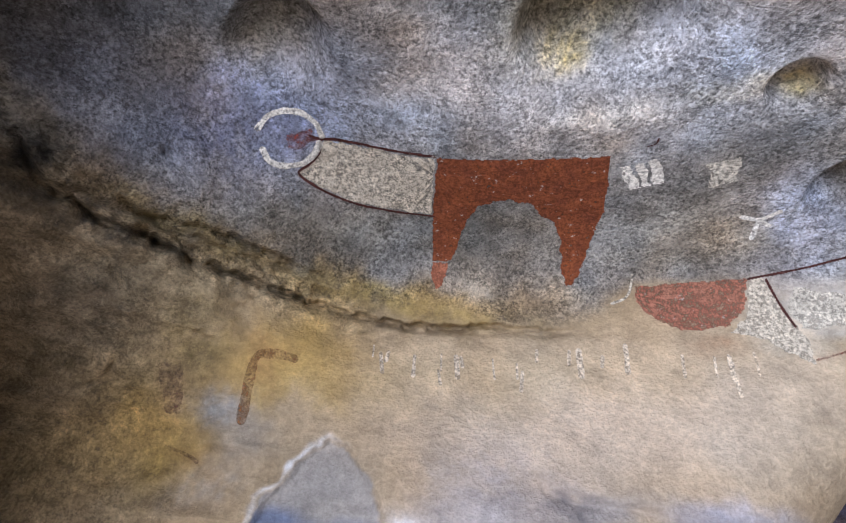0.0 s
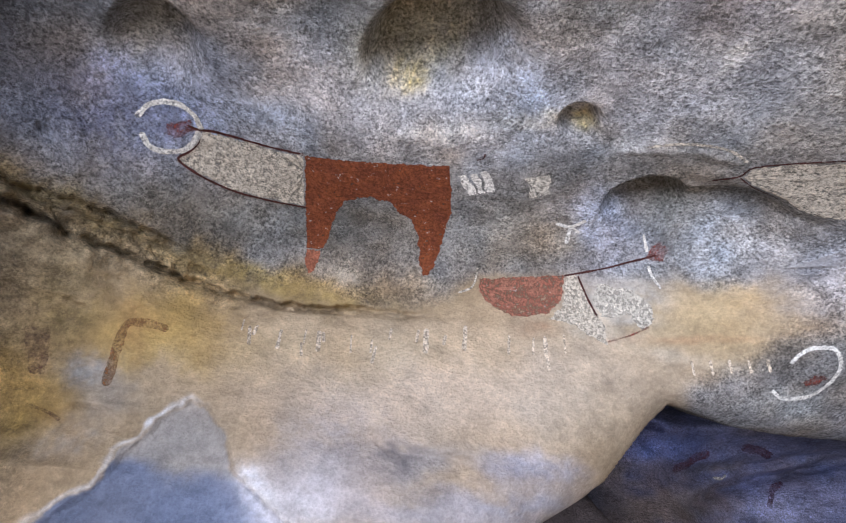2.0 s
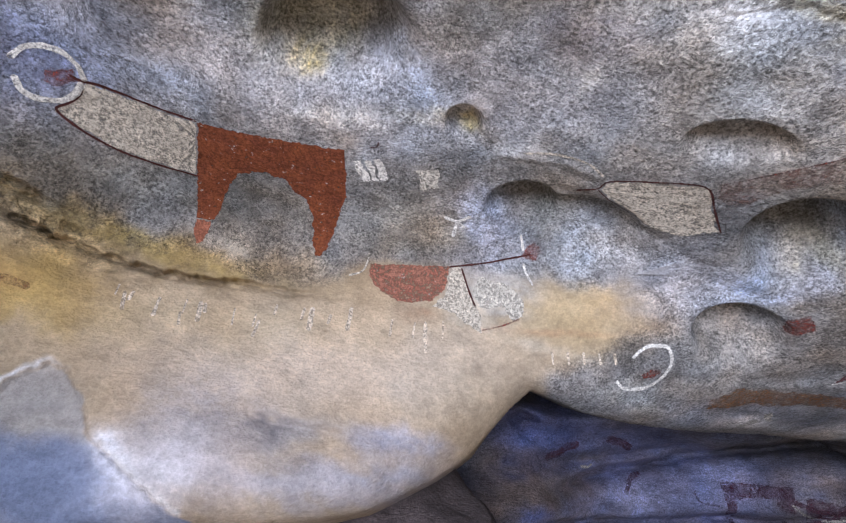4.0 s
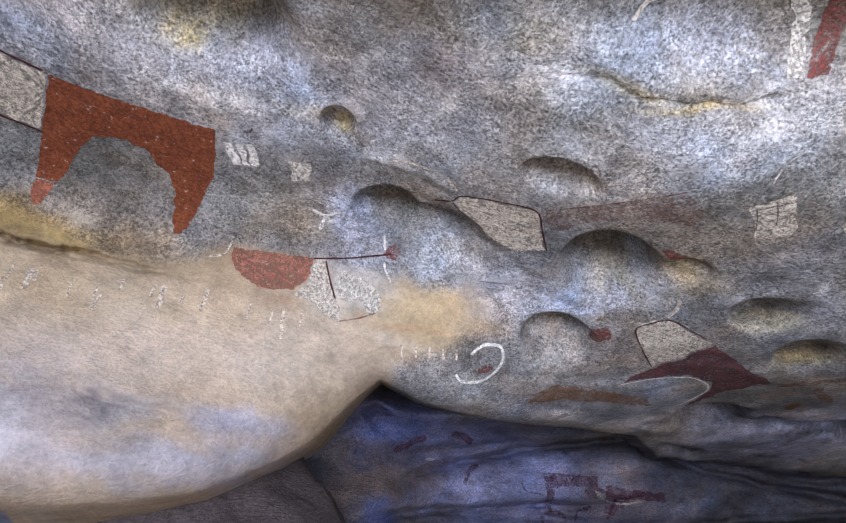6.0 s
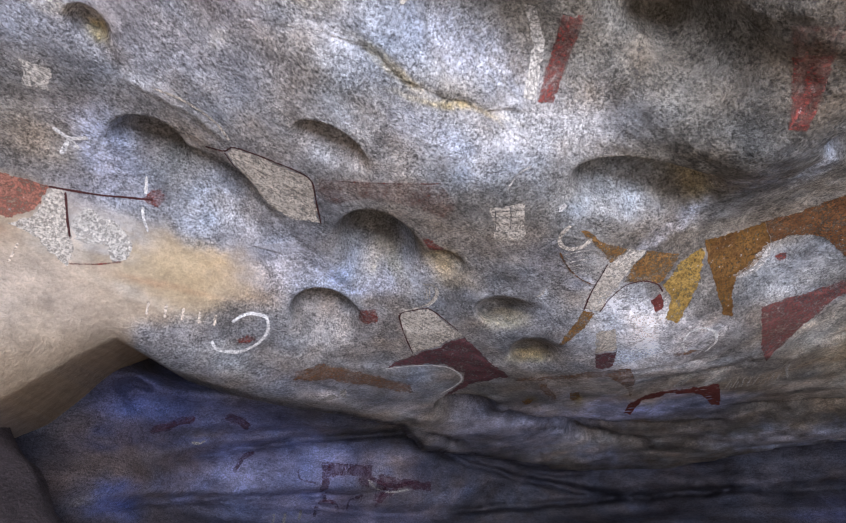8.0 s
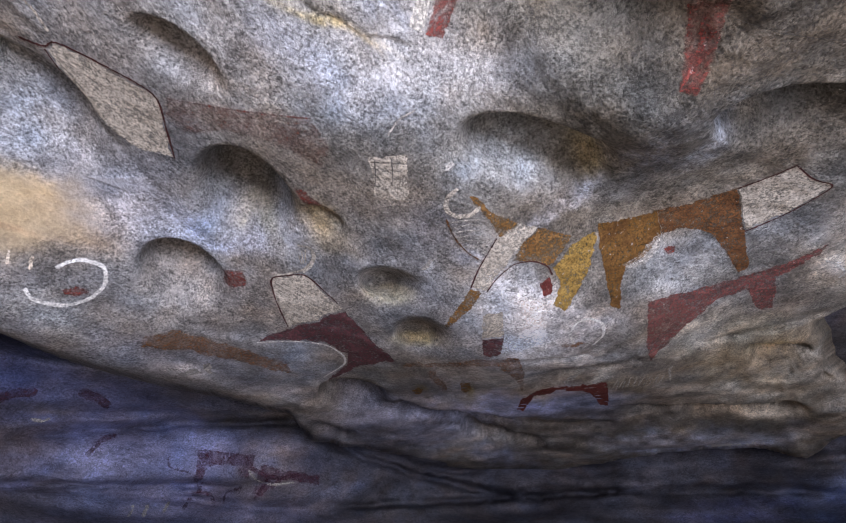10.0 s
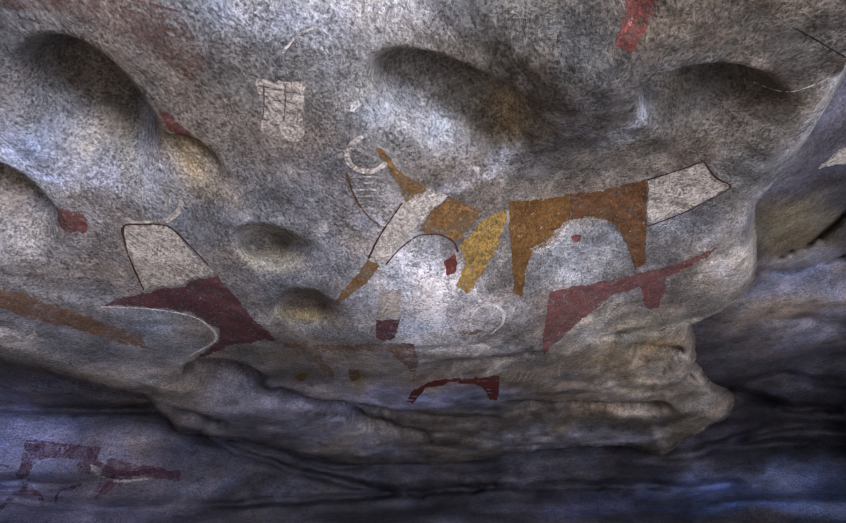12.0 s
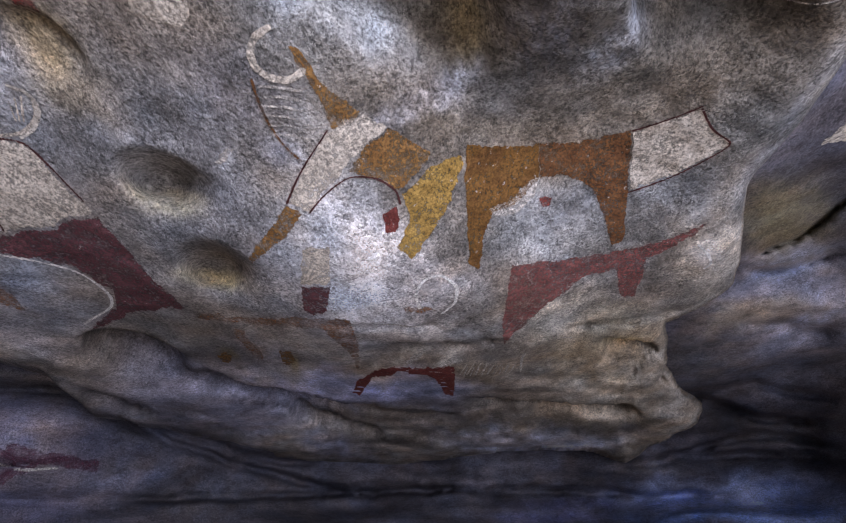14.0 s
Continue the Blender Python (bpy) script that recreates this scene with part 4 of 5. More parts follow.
# near black: shade of the gap between ledges, put into the colour
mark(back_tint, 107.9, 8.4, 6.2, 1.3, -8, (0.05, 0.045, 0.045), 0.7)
mark(back_tint, 99.4, 4.6, 2.0, 0.6, -4, (0.35, 0.35, 0.4), 0.6)
# painted shade below the lower roof edge
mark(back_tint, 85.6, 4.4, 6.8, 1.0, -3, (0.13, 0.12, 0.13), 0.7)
mark(back_tint, 31.6, 5.5, 2.3, 1.4, 18, (0.46, 0.5, 0.82), 0.85)
mark(back_tint, 24.5, 11.1, 2.3, 1.2, 30, (0.15, 0.2, 0.46), 0.75)
mark(back_tint, 44.3, 6.5, 3.0, 2.6, 0, (0.3, 0.26, 0.25), 0.75)
mark(back_tint, 23.4, 2.2, 1.6, 1.6, 9, (0.14, 0.18, 0.44), 0.75)
mark(back_tint, 34.7, 2.6, 4.8, 0.7, 3, (0.4, 0.42, 0.62), 0.6)
mark(back_tint, 41.0, 10.5, 4.3, 0.7, 3, (0.2, 0.18, 0.13), 0.5)
# two dark ovals paint the shade of the deep recess
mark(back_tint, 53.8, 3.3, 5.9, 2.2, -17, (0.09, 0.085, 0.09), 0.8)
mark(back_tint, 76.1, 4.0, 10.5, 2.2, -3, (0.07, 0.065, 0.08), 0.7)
mark(back_tint, 88.8, 0.7, 5.2, 0.6, -3, (0.16, 0.17, 0.34), 0.7)
mark(back_tint, 50.6, 3.7, 2.1, 0.7, 19, (0.4, 0.42, 0.6), 0.6)
mark(back_tint, 28.1, 9.4, 2.5, 0.6, 11, (0.2, 0.17, 0.14), 0.5)
mark(back_tint, 27.3, 4.0, 1.7, 1.1, 34, (0.3, 0.34, 0.62), 0.6)
# shade beside the bulge's edge, painted dark
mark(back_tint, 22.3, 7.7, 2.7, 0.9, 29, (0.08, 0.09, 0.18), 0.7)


def rock_tint(which, th, v, p):
    """Rock tints on the chart: base, bulge, weathering stains and painted sky light and shade, all with frayed edges,
    and the grain in the fourth value.
    """
    q = np.stack([th, v, 0 * th], -1)
    tw = th + 1.6 * lumps(q, 4.0) + 0.8 * lumps(q, 1.4) + 0.4 * lumps(q, 0.5)
    vw = v + 1.6 * lumps(q + 50, 4.0) + 0.8 * lumps(q + 50, 1.4) + 0.4 * lumps(q + 50, 0.5)
    col = np.empty(th.shape + (4,))
    if which == roof_tint:
        col[..., :3] = np.array((0.27, 0.27, 0.285)) + 0.03 * lumps(p, 0.5)[..., None]
        rust = ramp(40, 90, th)[..., None]
        col[..., :3] = col[..., :3] * (1 - rust) + rust * np.array((0.27, 0.26, 0.26))
        grain = np.ones(th.shape)
        smooth_part = tan_part(th, v)
        layered = ramp(19, 12, v) * ramp(30, 45, th)
        t = tan_part(th, v)[..., None]
        col[..., :3] = col[..., :3] * (1 - t) + t * np.array((0.47, 0.36, 0.23))
        grain = grain * (1 - 0.85 * t[..., 0])
        gap = near_line(tw * 0.4 + th * 0.6, vw * 0.4 + v * 0.6, CREVICE)[0]
        grain = np.maximum(grain, np.maximum(0.9 * np.exp(-((gap + 0.6) / 3.0) ** 2) * ramp(-8, -24, th), 0.6 * ramp(-24, -40, th)))
        low = ramp(22, 14, v) * ramp(34, 45, th)
        col[..., :3] = col[..., :3] * (1 - low[..., None]) + low[..., None] * np.array((0.30, 0.27, 0.24))
        grain = grain * (1 - 0.25 * low)
        # ochre seam above the crevice
        d = near_line(tw, vw, CREVICE)[0]
        seam = (np.exp(-((d + 2.6) / 2.6) ** 2) * ramp(14, -4, th) * 0.8)[..., None]
        col[..., :3] = col[..., :3] * (1 - seam) + seam * np.array((0.33, 0.24, 0.10))
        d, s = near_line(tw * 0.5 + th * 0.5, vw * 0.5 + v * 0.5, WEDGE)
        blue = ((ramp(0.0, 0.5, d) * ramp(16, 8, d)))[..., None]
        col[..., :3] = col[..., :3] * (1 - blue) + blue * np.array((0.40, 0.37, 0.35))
        # the sky's blue light, painted into the wedge's lower part
        painted_sky = blue * ramp(1.2, -0.6, vw * 0.3 + v * 0.7 + 0.02 * (th + 20))[..., None]
        col[..., :3] = col[..., :3] * (1 - painted_sky) + painted_sky * np.array((0.20, 0.235, 0.35))
        rim = d, s
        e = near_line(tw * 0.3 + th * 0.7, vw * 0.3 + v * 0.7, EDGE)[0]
        # rim light from the right, painted as a pale band along the edge
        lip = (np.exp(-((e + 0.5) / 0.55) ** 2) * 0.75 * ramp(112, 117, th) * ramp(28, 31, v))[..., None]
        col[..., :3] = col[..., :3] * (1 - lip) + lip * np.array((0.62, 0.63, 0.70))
    else:
        # base leans blue for the sky light on this wall
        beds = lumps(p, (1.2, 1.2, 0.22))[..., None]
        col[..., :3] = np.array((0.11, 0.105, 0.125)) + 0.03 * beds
        for line in (SLOT9, SLOT10):
            d, s = near_line(tw * 0.2 + th * 0.8, vw * 0.2 + v * 0.8, line)
            edge = (0.7 * np.exp(-((d + 0.45) / 0.4) ** 2))[..., None]
            col[..., :3] = col[..., :3] * (1 - edge) + edge * np.array((0.32, 0.28, 0.22))
        grain = np.full(th.shape, 0.85)
        smooth_part, layered = 0.0, 0.0
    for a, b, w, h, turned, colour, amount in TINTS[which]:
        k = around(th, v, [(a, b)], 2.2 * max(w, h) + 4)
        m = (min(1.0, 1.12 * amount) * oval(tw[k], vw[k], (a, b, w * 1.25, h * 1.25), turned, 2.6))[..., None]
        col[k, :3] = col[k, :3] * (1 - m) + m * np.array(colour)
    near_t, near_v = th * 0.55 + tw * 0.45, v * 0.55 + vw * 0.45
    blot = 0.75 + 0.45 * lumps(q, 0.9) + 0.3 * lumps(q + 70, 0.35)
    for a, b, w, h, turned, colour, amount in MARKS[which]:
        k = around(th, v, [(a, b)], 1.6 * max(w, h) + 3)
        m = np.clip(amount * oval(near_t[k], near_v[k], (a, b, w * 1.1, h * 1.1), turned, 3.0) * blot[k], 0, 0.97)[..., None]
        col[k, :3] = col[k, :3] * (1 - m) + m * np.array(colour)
    if which == roof_tint:
        d, s = rim
        rim = (np.exp(-((d + 0.15) / 0.28) ** 2) * 0.95 * np.maximum(ramp(0.58, 0.48, s), 0.9 * ramp(0.75, 0.9, s)) * (0.8 + 0.5 * lumps(q, 1.1)))[..., None]
        col[..., :3] = col[..., :3] * (1 - rim) + rim * np.array((0.80, 0.78, 0.78))
    # blotches of bloom, soot and rust over the whole sheet, and the tints of single beds low down, which also paint
    # ledge shade
    size = 1.0 if which == roof_tint else np.array((3.0, 3.0, 1.3))
    coarse = lumps(p, 0.16 * size) + 0.7 * lumps(p + 3, 0.075 * size) + 0.5 * lumps(p + 7, 0.036 * size)
    tone = np.exp((0.30 - 0.2 * smooth_part + 0.13 * ramp(58, 85, th)) * coarse)
    if which == roof_tint:
        gritty = np.maximum(np.exp(-((gap + 0.4) / 2.4) ** 2) * ramp(-4, -20, th), 0.5 * ramp(-22, -36, th) * ramp(34, 26, v))
        tone = tone * np.exp(0.55 * gritty * (lumps(p + 21, 0.055) + lumps(p + 23, 0.026)) - 0.08 * gritty)
    warm = lumps(p + 11, 0.22) + 0.6 * lumps(p + 17, 0.09)
    wavy = p + 0.07 * lumps(p, 0.7)[..., None]
    bedded = np.tanh(2.2 * lumps(wavy, (0.9, 0.9, 0.055))) + 0.8 * np.tanh(2.0 * lumps(wavy + 5, (0.5, 0.5, 0.022)))
    tone = tone * np.exp(0.42 * layered * bedded)
    col[..., :3] *= tone[..., None] * np.exp((0.10 - 0.07 * smooth_part) * warm)[..., None] ** np.array((1.0, 0.1, -1.0))
    col[..., 3] = grain
    return np.clip(col, 0.01, 1)


def sheet(name, distance, which, t0, t1, v0, v1, step, material, label):
    """One sheet of rock over a stretch of the chart."""
    a = np.arange(t0, t1 + 1e-6, step[0])
    b = np.arange(v0, v1 + 1e-6, step[1])
    if name == "rock_roof":
        a = np.concatenate([np.arange(t0, -64, 0.7), np.arange(-64, t1 + 1e-6, step[0])])
        b = np.concatenate([np.arange(v0, 70, step[1]), np.arange(70, v1 + 1e-6, 0.7)])
    th, v = np.meshgrid(a, b, indexing="ij")
    p = points_of(distance, th, v)
    n, m = th.shape
    k = np.arange(n * m).reshape(n, m)
    quads = np.stack([k[:-1, :-1], k[:-1, 1:], k[1:, 1:], k[1:, :-1]], -1).reshape(-1, 4)
    me = bpy.data.meshes.new(name)
    me.vertices.add(n * m)
    me.vertices.foreach_set("co", p.reshape(-1))
    me.loops.add(quads.size)
    me.loops.foreach_set("vertex_index", quads.reshape(-1))
    me.polygons.add(len(quads))
    me.polygons.foreach_set("loop_start", np.arange(0, quads.size, 4))
    me.polygons.foreach_set("use_smooth", np.ones(len(quads), bool))
    me.update(calc_edges=True)
    layer = me.color_attributes.new("rock_tint", "FLOAT_COLOR", "POINT")
    layer.data.foreach_set("color", rock_tint(which, th, v, p).reshape(-1))
    me.materials.append(material)
    return tagged(new(name, me), label, "rock", "", "structure")


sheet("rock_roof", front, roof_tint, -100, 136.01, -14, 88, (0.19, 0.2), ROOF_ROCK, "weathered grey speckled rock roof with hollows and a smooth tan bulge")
sheet("rock_roof_front", front, roof_tint, 136.01, 280, 41, 88, (0.5, 0.4), ROOF_ROCK, "grey rock roof sloping down towards the open front")
sheet("rock_back_wall", back, back_tint, 0, 138, -14, 46, (0.3, 0.2), BACK_ROCK, "dark layered rock wall deep under the overhang, blue sky light painted in")


# ---- out of sight: the ground, and slabs added to block light ----
def slab(name, box, label, bumpy=0.12):
    x0, x1, y0, y1, z0, z1 = box
    bm = bmesh.new()
    bmesh.ops.create_cube(bm, size=1)
    bmesh.ops.subdivide_edges(bm, edges=bm.edges[:], cuts=12, use_grid_fill=True)
    for w in bm.verts:
        w.co = Vector((x0 + (w.co.x + 0.5) * (x1 - x0), y0 + (w.co.y + 0.5) * (y1 - y0), z0 + (w.co.z + 0.5) * (z1 - z0)))
        w.co += noise.noise_vector(w.co * 0.9) * bumpy
    me = bpy.data.meshes.new(name)
    bm.to_mesh(me)
    bm.free()
    layer = me.color_attributes.new("rock_tint", "FLOAT_COLOR", "POINT")
    for d in layer.data:
        d.color = (0.27, 0.26, 0.25, 1.0)
    me.materials.append(ROOF_ROCK)
    return tagged(new(name, me), label, "rock", "", "structure")


# added slabs, never in view, that keep light off the roof
slab("light_block_over", (-4.5, 8.0, -2.2, 9.0, 3.0, 4.2), "unseen thick grey slab added to block the sky overhead")
slab("light_block_end", (-5.6, -3.4, 0.6, 6.0, -0.8, 3.4), "unseen grey slab added to close off light at the left end")
# added blocker: throws the roof's left end into shade
slab("light_block_left", (-2.8, -0.74, -1.1, -0.3, -0.8, 3.0), "unseen rough grey slab added to shade the roof's left end", 0.08)
slab("light_block_right", (2.9, 4.3, -5.2, -3.1, -0.8, 3.4), "unseen rough grey slab added to block light at the right front")
slab("rock_rear", (-4.0, 14.0, 8.5, 10.0, -0.8, 3.8), "grey rock mass behind the shelter")


def ground_sheet():
    bm = bmesh.new()
    bmesh.ops.create_grid(bm, x_segments=120, y_segments=120, size=1)
    for w in bm.verts:
        x, y = w.co.x, w.co.y
        w.co.x, w.co.y = math.copysign(abs(x) ** 3, x) * 400 + 12 * x, math.copysign(abs(y) ** 3, y) * 400 + 12 * y
        w.co.z = -0.5 + 0.05 * noise.noise(w.co * 0.7) + 0.02 * noise.noise(w.co * 2.3)
    me = bpy.data.meshes.new("ground")
    bm.to_mesh(me)
    bm.free()
    me.materials.append(SOIL)
    tagged(new("ground", me), "pale sandy ground in front of the shelter", "ground", "", "structure")


ground_sheet()


# ---- paintings: thin coats of pigment that follow the rock ----
def figure(label):
    ob = new("rock_painting")
    return tagged(ob, label, "rock painting", "paintings on the rock", "")


def largest(cells):
    """The largest joined piece of a grid of cells."""
    left = {(int(a), int(b)) for a, b in np.argwhere(cells)}
    best = []
    while len(left) > len(best):
        piece = [left.pop()]
        for a, b in piece:
            for c in ((a + 1, b), (a - 1, b), (a, b + 1), (a, b - 1)):
                if c in left:
                    left.remove(c)
                    piece.append(c)
        best = max(best, piece, key=len)
    out = np.zeros_like(cells)
    for a, b in best:
        out[a, b] = True
    return out


def coat(fig, name, material, th, v, keep, distance, proud=0.0025):
    """Skin of the kept cells of a chart grid, lying just proud of the rock."""
    p = points_of(distance, th, v, proud)
    if fig.get("placed") is None:
        fig.location = Vector(p[keep][0]) if keep.any() else Vector(p[0, 0])
        fig["placed"] = 1
    n, m = th.shape
    cells = keep[:-1, :-1] & keep[1:, :-1] & keep[1:, 1:] & keep[:-1, 1:]
    cells = largest(cells)
    k = np.arange(n * m).reshape(n, m)
    quads = np.stack([k[:-1, :-1], k[:-1, 1:], k[1:, 1:], k[1:, :-1]], -1)[cells]
    used, flat = np.unique(quads, return_inverse=True)
    me = bpy.data.meshes.new(name)
    me.from_pydata([tuple(x) for x in p.reshape(-1, 3)[used] - np.array(fig.location)], [], [tuple(x) for x in flat.reshape(-1, 4)])
    me.polygons.foreach_set("use_smooth", np.ones(len(me.polygons), bool))
    me.materials.append(material)
    ob = new(name, me)
    ob.parent = fig
    return ob


def chart_grid(pts, pad, step):
    a, b = [q[0] for q in pts], [q[1] for q in pts]
    return np.meshgrid(np.arange(min(a) - pad, max(a) + pad, step[0]), np.arange(min(b) - pad, max(b) + pad, step[1]), indexing="ij")


def field(fig, name, material, pts, distance=front):
    th, v = chart_grid(pts, 0.6, (0.075, 0.1))
    q = np.stack([th, v, 0 * th], -1)
    tw = th + 0.16 * lumps(q, 0.9) + 0.10 * lumps(q, 0.3)
    vw = v + 0.16 * lumps(q + 40, 0.9) + 0.10 * lumps(q + 40, 0.3)
    return coat(fig, name, material, th, v, inside(tw, vw, pts), distance)


def stroke(fig, name, material, pts, width, distance=front):
    """A brushed line of uneven width (metres)."""
    th, v = chart_grid(pts, 1.6, (0.05, 0.06))
    rough = front_coarse if distance is front else back_coarse
    p = station(th) + rough(th, v)[..., None] * ways(th, v)
    way = []
    for (a, b), (c, d) in zip(pts[:-1], pts[1:]):
        for s in np.linspace(0, 1, 6)[:-1]:
            way.append((a + s * (c - a), b + s * (d - b)))
    way.append(pts[-1])
    wa, wb = np.array([x[0] for x in way]), np.array([x[1] for x in way])
    for _ in range(3):
        wa[1:-1] = (wa[:-2] + 2 * wa[1:-1] + wa[2:]) / 4
        wb[1:-1] = (wb[:-2] + 2 * wb[1:-1] + wb[2:]) / 4
    w = station(wa) + rough(wa, wb)[..., None] * ways(wa, wb)
    best = np.full(th.shape, 9.0)
    for a, b in zip(w[:-1], w[1:]):
        e = b - a
        s = np.clip(((p - a) @ e) / max(e @ e, 1e-12), 0, 1)
        best = np.minimum(best, np.linalg.norm(p - a - s[..., None] * e, axis=-1))
    uneven = 1 + 0.25 * lumps(p, 0.06) + 0.12 * lumps(p, 0.02)
    return coat(fig, name, material, th, v, best < width / 2 * uneven, distance, 0.0045)


fig = figure('rust-red ochre shape with two tapering prongs and a cream band')
field(fig, "red_field", RUST, [(-8.93, 41.01), (-3.56, 41.05), (1.49, 41.2), (5.9, 41.42), (7.26, 41.24), (7.4, 38.71), (7.2, 35.45), (6.51, 33.21), (5.83, 30.35), (5.04, 28.03), (4.44, 27.97), (4.1, 29.66), (3.94, 32.52), (3.36, 34.69), (2.02, 35.32), (1.22, 36.33), (-0.55, 36.83), (-2.33, 36.61), (-3.86, 35.66), (-4.84, 34.23), (-5.48, 31.7), (-5.99, 29.47), (-8.16, 28.99), (-8.49, 34.46), (-8.72, 38.14)])
field(fig, "pale_tip", PALERED, [(-8.15, 28.93), (-6.27, 29.31), (-6.45, 27.86), (-6.93, 26.43), (-7.65, 26.13), (-8.05, 27.63)])
field(fig, "cream_field", CREAM, [(-24.46, 40.87), (-18.04, 41.17), (-12.08, 40.9), (-9.17, 40.87), (-8.57, 34.57), (-12.54, 34.58), (-18.22, 34.63), (-22.97, 35.45), (-26.67, 36.23), (-26.44, 36.97), (-24.57, 39.06)])
stroke(fig, "dark_outline", MAROON, [(-26.45, 40.8), (-25.22, 40.71), (-22.93, 41.18), (-19.29, 41.34), (-14.99, 41.23), (-9.07, 41.06)], 0.012)
stroke(fig, "dark_outline", MAROON, [(-24.77, 40.56), (-24.61, 39.18), (-25.52, 37.74), (-27.01, 36.59), (-26.16, 36.03), (-22.9, 35.15), (-18.18, 34.45), (-12.51, 34.33), (-8.43, 34.4)], 0.012)
stroke(fig, "white_ring", WHITE, [(-24.87, 41.15), (-26.06, 42.34), (-28.38, 42.94), (-31.02, 42.48), (-32.94, 41.38), (-33.59, 39.73)], 0.0231)
stroke(fig, "white_ring", WHITE, [(-32.16, 37.72), (-30.99, 36.69), (-28.98, 36.67), (-26.6, 37.49), (-25.22, 38.86), (-24.93, 40.28)], 0.0253)
field(fig, "red_blot", WORNRED, [(-29.72, 39.99), (-27.72, 41.04), (-26.52, 41.76), (-26.22, 40.85), (-25.12, 40.91), (-25, 40.51), (-26.23, 40.11), (-27.08, 39.05), (-29.15, 38.79)])
fig = figure('small white striped mark beside a rust-red shape')
field(fig, "white_stripe", WHITE, [(8.05, 40.16), (8.81, 40.33), (9.51, 38.73), (9.81, 38.09), (8.99, 37.86)])
field(fig, "white_stripe", WHITE, [(9.03, 40.42), (9.76, 40.67), (10.19, 39.11), (10.6, 38.36), (9.84, 38.14)])
field(fig, "white_stripe", WHITE, [(9.97, 40.76), (10.74, 41.04), (11.29, 38.68), (10.6, 38.36)])
stroke(fig, "red_stroke", MAROON, [(9.75, 42.07), (10.39, 42.26), (10.45, 42.74)], 0.009)
fig = figure('faded red rounded shape with a white band and thin dark lines')
field(fig, "red_field", DULLRED, [(9.53, 28.32), (13.09, 28.86), (16.49, 29.39), (16.67, 28.18), (16.27, 26.3), (15.29, 25.07), (13.53, 24.42), (11.5, 24.45), (10.31, 25.7), (9.7, 26.87)])
stroke(fig, "white_stroke", CREAM, [(7.87, 26.48), (8.92, 27.06), (9.29, 27.9), (9.51, 29.48)], 0.0132)
field(fig, "cream_field", CREAM, [(16.8, 29.42), (17.67, 29.51), (18.38, 25.96), (19.36, 24.18), (19.24, 21.95), (16.96, 23.86), (15.06, 24.42), (16.39, 26.01)])
field(fig, "pale_field", FAINTCREAM, [(19.04, 28.43), (21.28, 28.14), (22.55, 26.37), (22.62, 24.65), (21.78, 23.7), (21.09, 25.08), (19.07, 24.85), (18.53, 26.58)])
stroke(fig, "dark_line", MAROON, [(16.71, 29.29), (19.74, 30.17), (21.43, 30.88), (23.28, 31.42)], 0.012)
stroke(fig, "dark_line", MAROON, [(17.71, 29.21), (18.18, 27.14), (18.76, 25.11)], 0.012)
field(fig, "red_knot", WORNRED, [(22.95, 32.23), (23.78, 32.47), (24.21, 31.56), (23.82, 30.63), (23.04, 30.72), (22.59, 31.34)])
stroke(fig, "white_stroke", WHITE, [(22.62, 33.3), (22.78, 31.9)], 0.0154)
stroke(fig, "white_stroke", WHITE, [(22.77, 30.35), (22.95, 29.31), (23.42, 28.17)], 0.0154)
stroke(fig, "red_stroke", WORNRED, [(19.34, 22.42), (20.97, 23.21), (22.2, 24.15)], 0.0105)
fig = figure('cream wedge outlined in dark red on grey rock')
field(fig, "cream_field", CREAM, [(28.97, 40.1), (31.86, 39.99), (35.74, 39.63), (36.11, 37.37), (36.65, 34.73), (34.8, 34.26), (32.99, 34.5), (31.41, 35.86), (29.02, 38.5), (28.56, 39.19)])
stroke(fig, "dark_outline", MAROON, [(26.96, 39.1), (28.49, 39.25), (28.97, 40.16), (31.85, 40.15), (35.76, 39.78), (36.18, 37.25), (36.74, 34.62)], 0.0105)
stroke(fig, "dark_outline", MAROON, [(28.49, 39.09), (29.85, 37.22), (31.42, 35.69), (32.99, 34.39), (34.81, 34.04)], 0.009)
stroke(fig, "pale_arc", CREAM, [(28.69, 40.72), (27.92, 41.85), (26.53, 42.59), (24.74, 43.01), (22.86, 42.87)], 0.015)
fig = figure('faint brownish red streaks on speckled grey rock')
field(fig, "red_field", FAINTRED, [(36.19, 39.82), (40.37, 41.03), (44.47, 42.43), (48.3, 43.66), (49.82, 41.62), (49.12, 39.07), (46.31, 39.7), (43.6, 39.49), (40.5, 39.1), (37.59, 37.25), (36.28, 38.3)])
stroke(fig, "red_line", WORNRED, [(36.44, 39.76), (40.37, 41.03), (45, 42.71), (48.01, 43.9)], 0.0105)
field(fig, "red_spot", WORNRED, [(46.26, 35.83), (47.48, 35.91), (49.03, 34.72), (48.34, 33.92), (47.05, 34.58)])
fig = figure('white open ring with a small red blot inside')
stroke(fig, "white_ring", WHITE, [(29.1, 18.26), (29.45, 17.52), (31.03, 17.67), (32.37, 18.96), (33.16, 20.67), (32.97, 22.33), (31.69, 22.39), (30.87, 21.69), (30.44, 21)], 0.022)
field(fig, "red_blot", WORNRED, [(30.97, 19.12), (31.96, 19.91), (32.44, 19.62), (31.67, 18.76), (31.08, 18.57)])
fig = figure('small dull red block on pale grey rock')
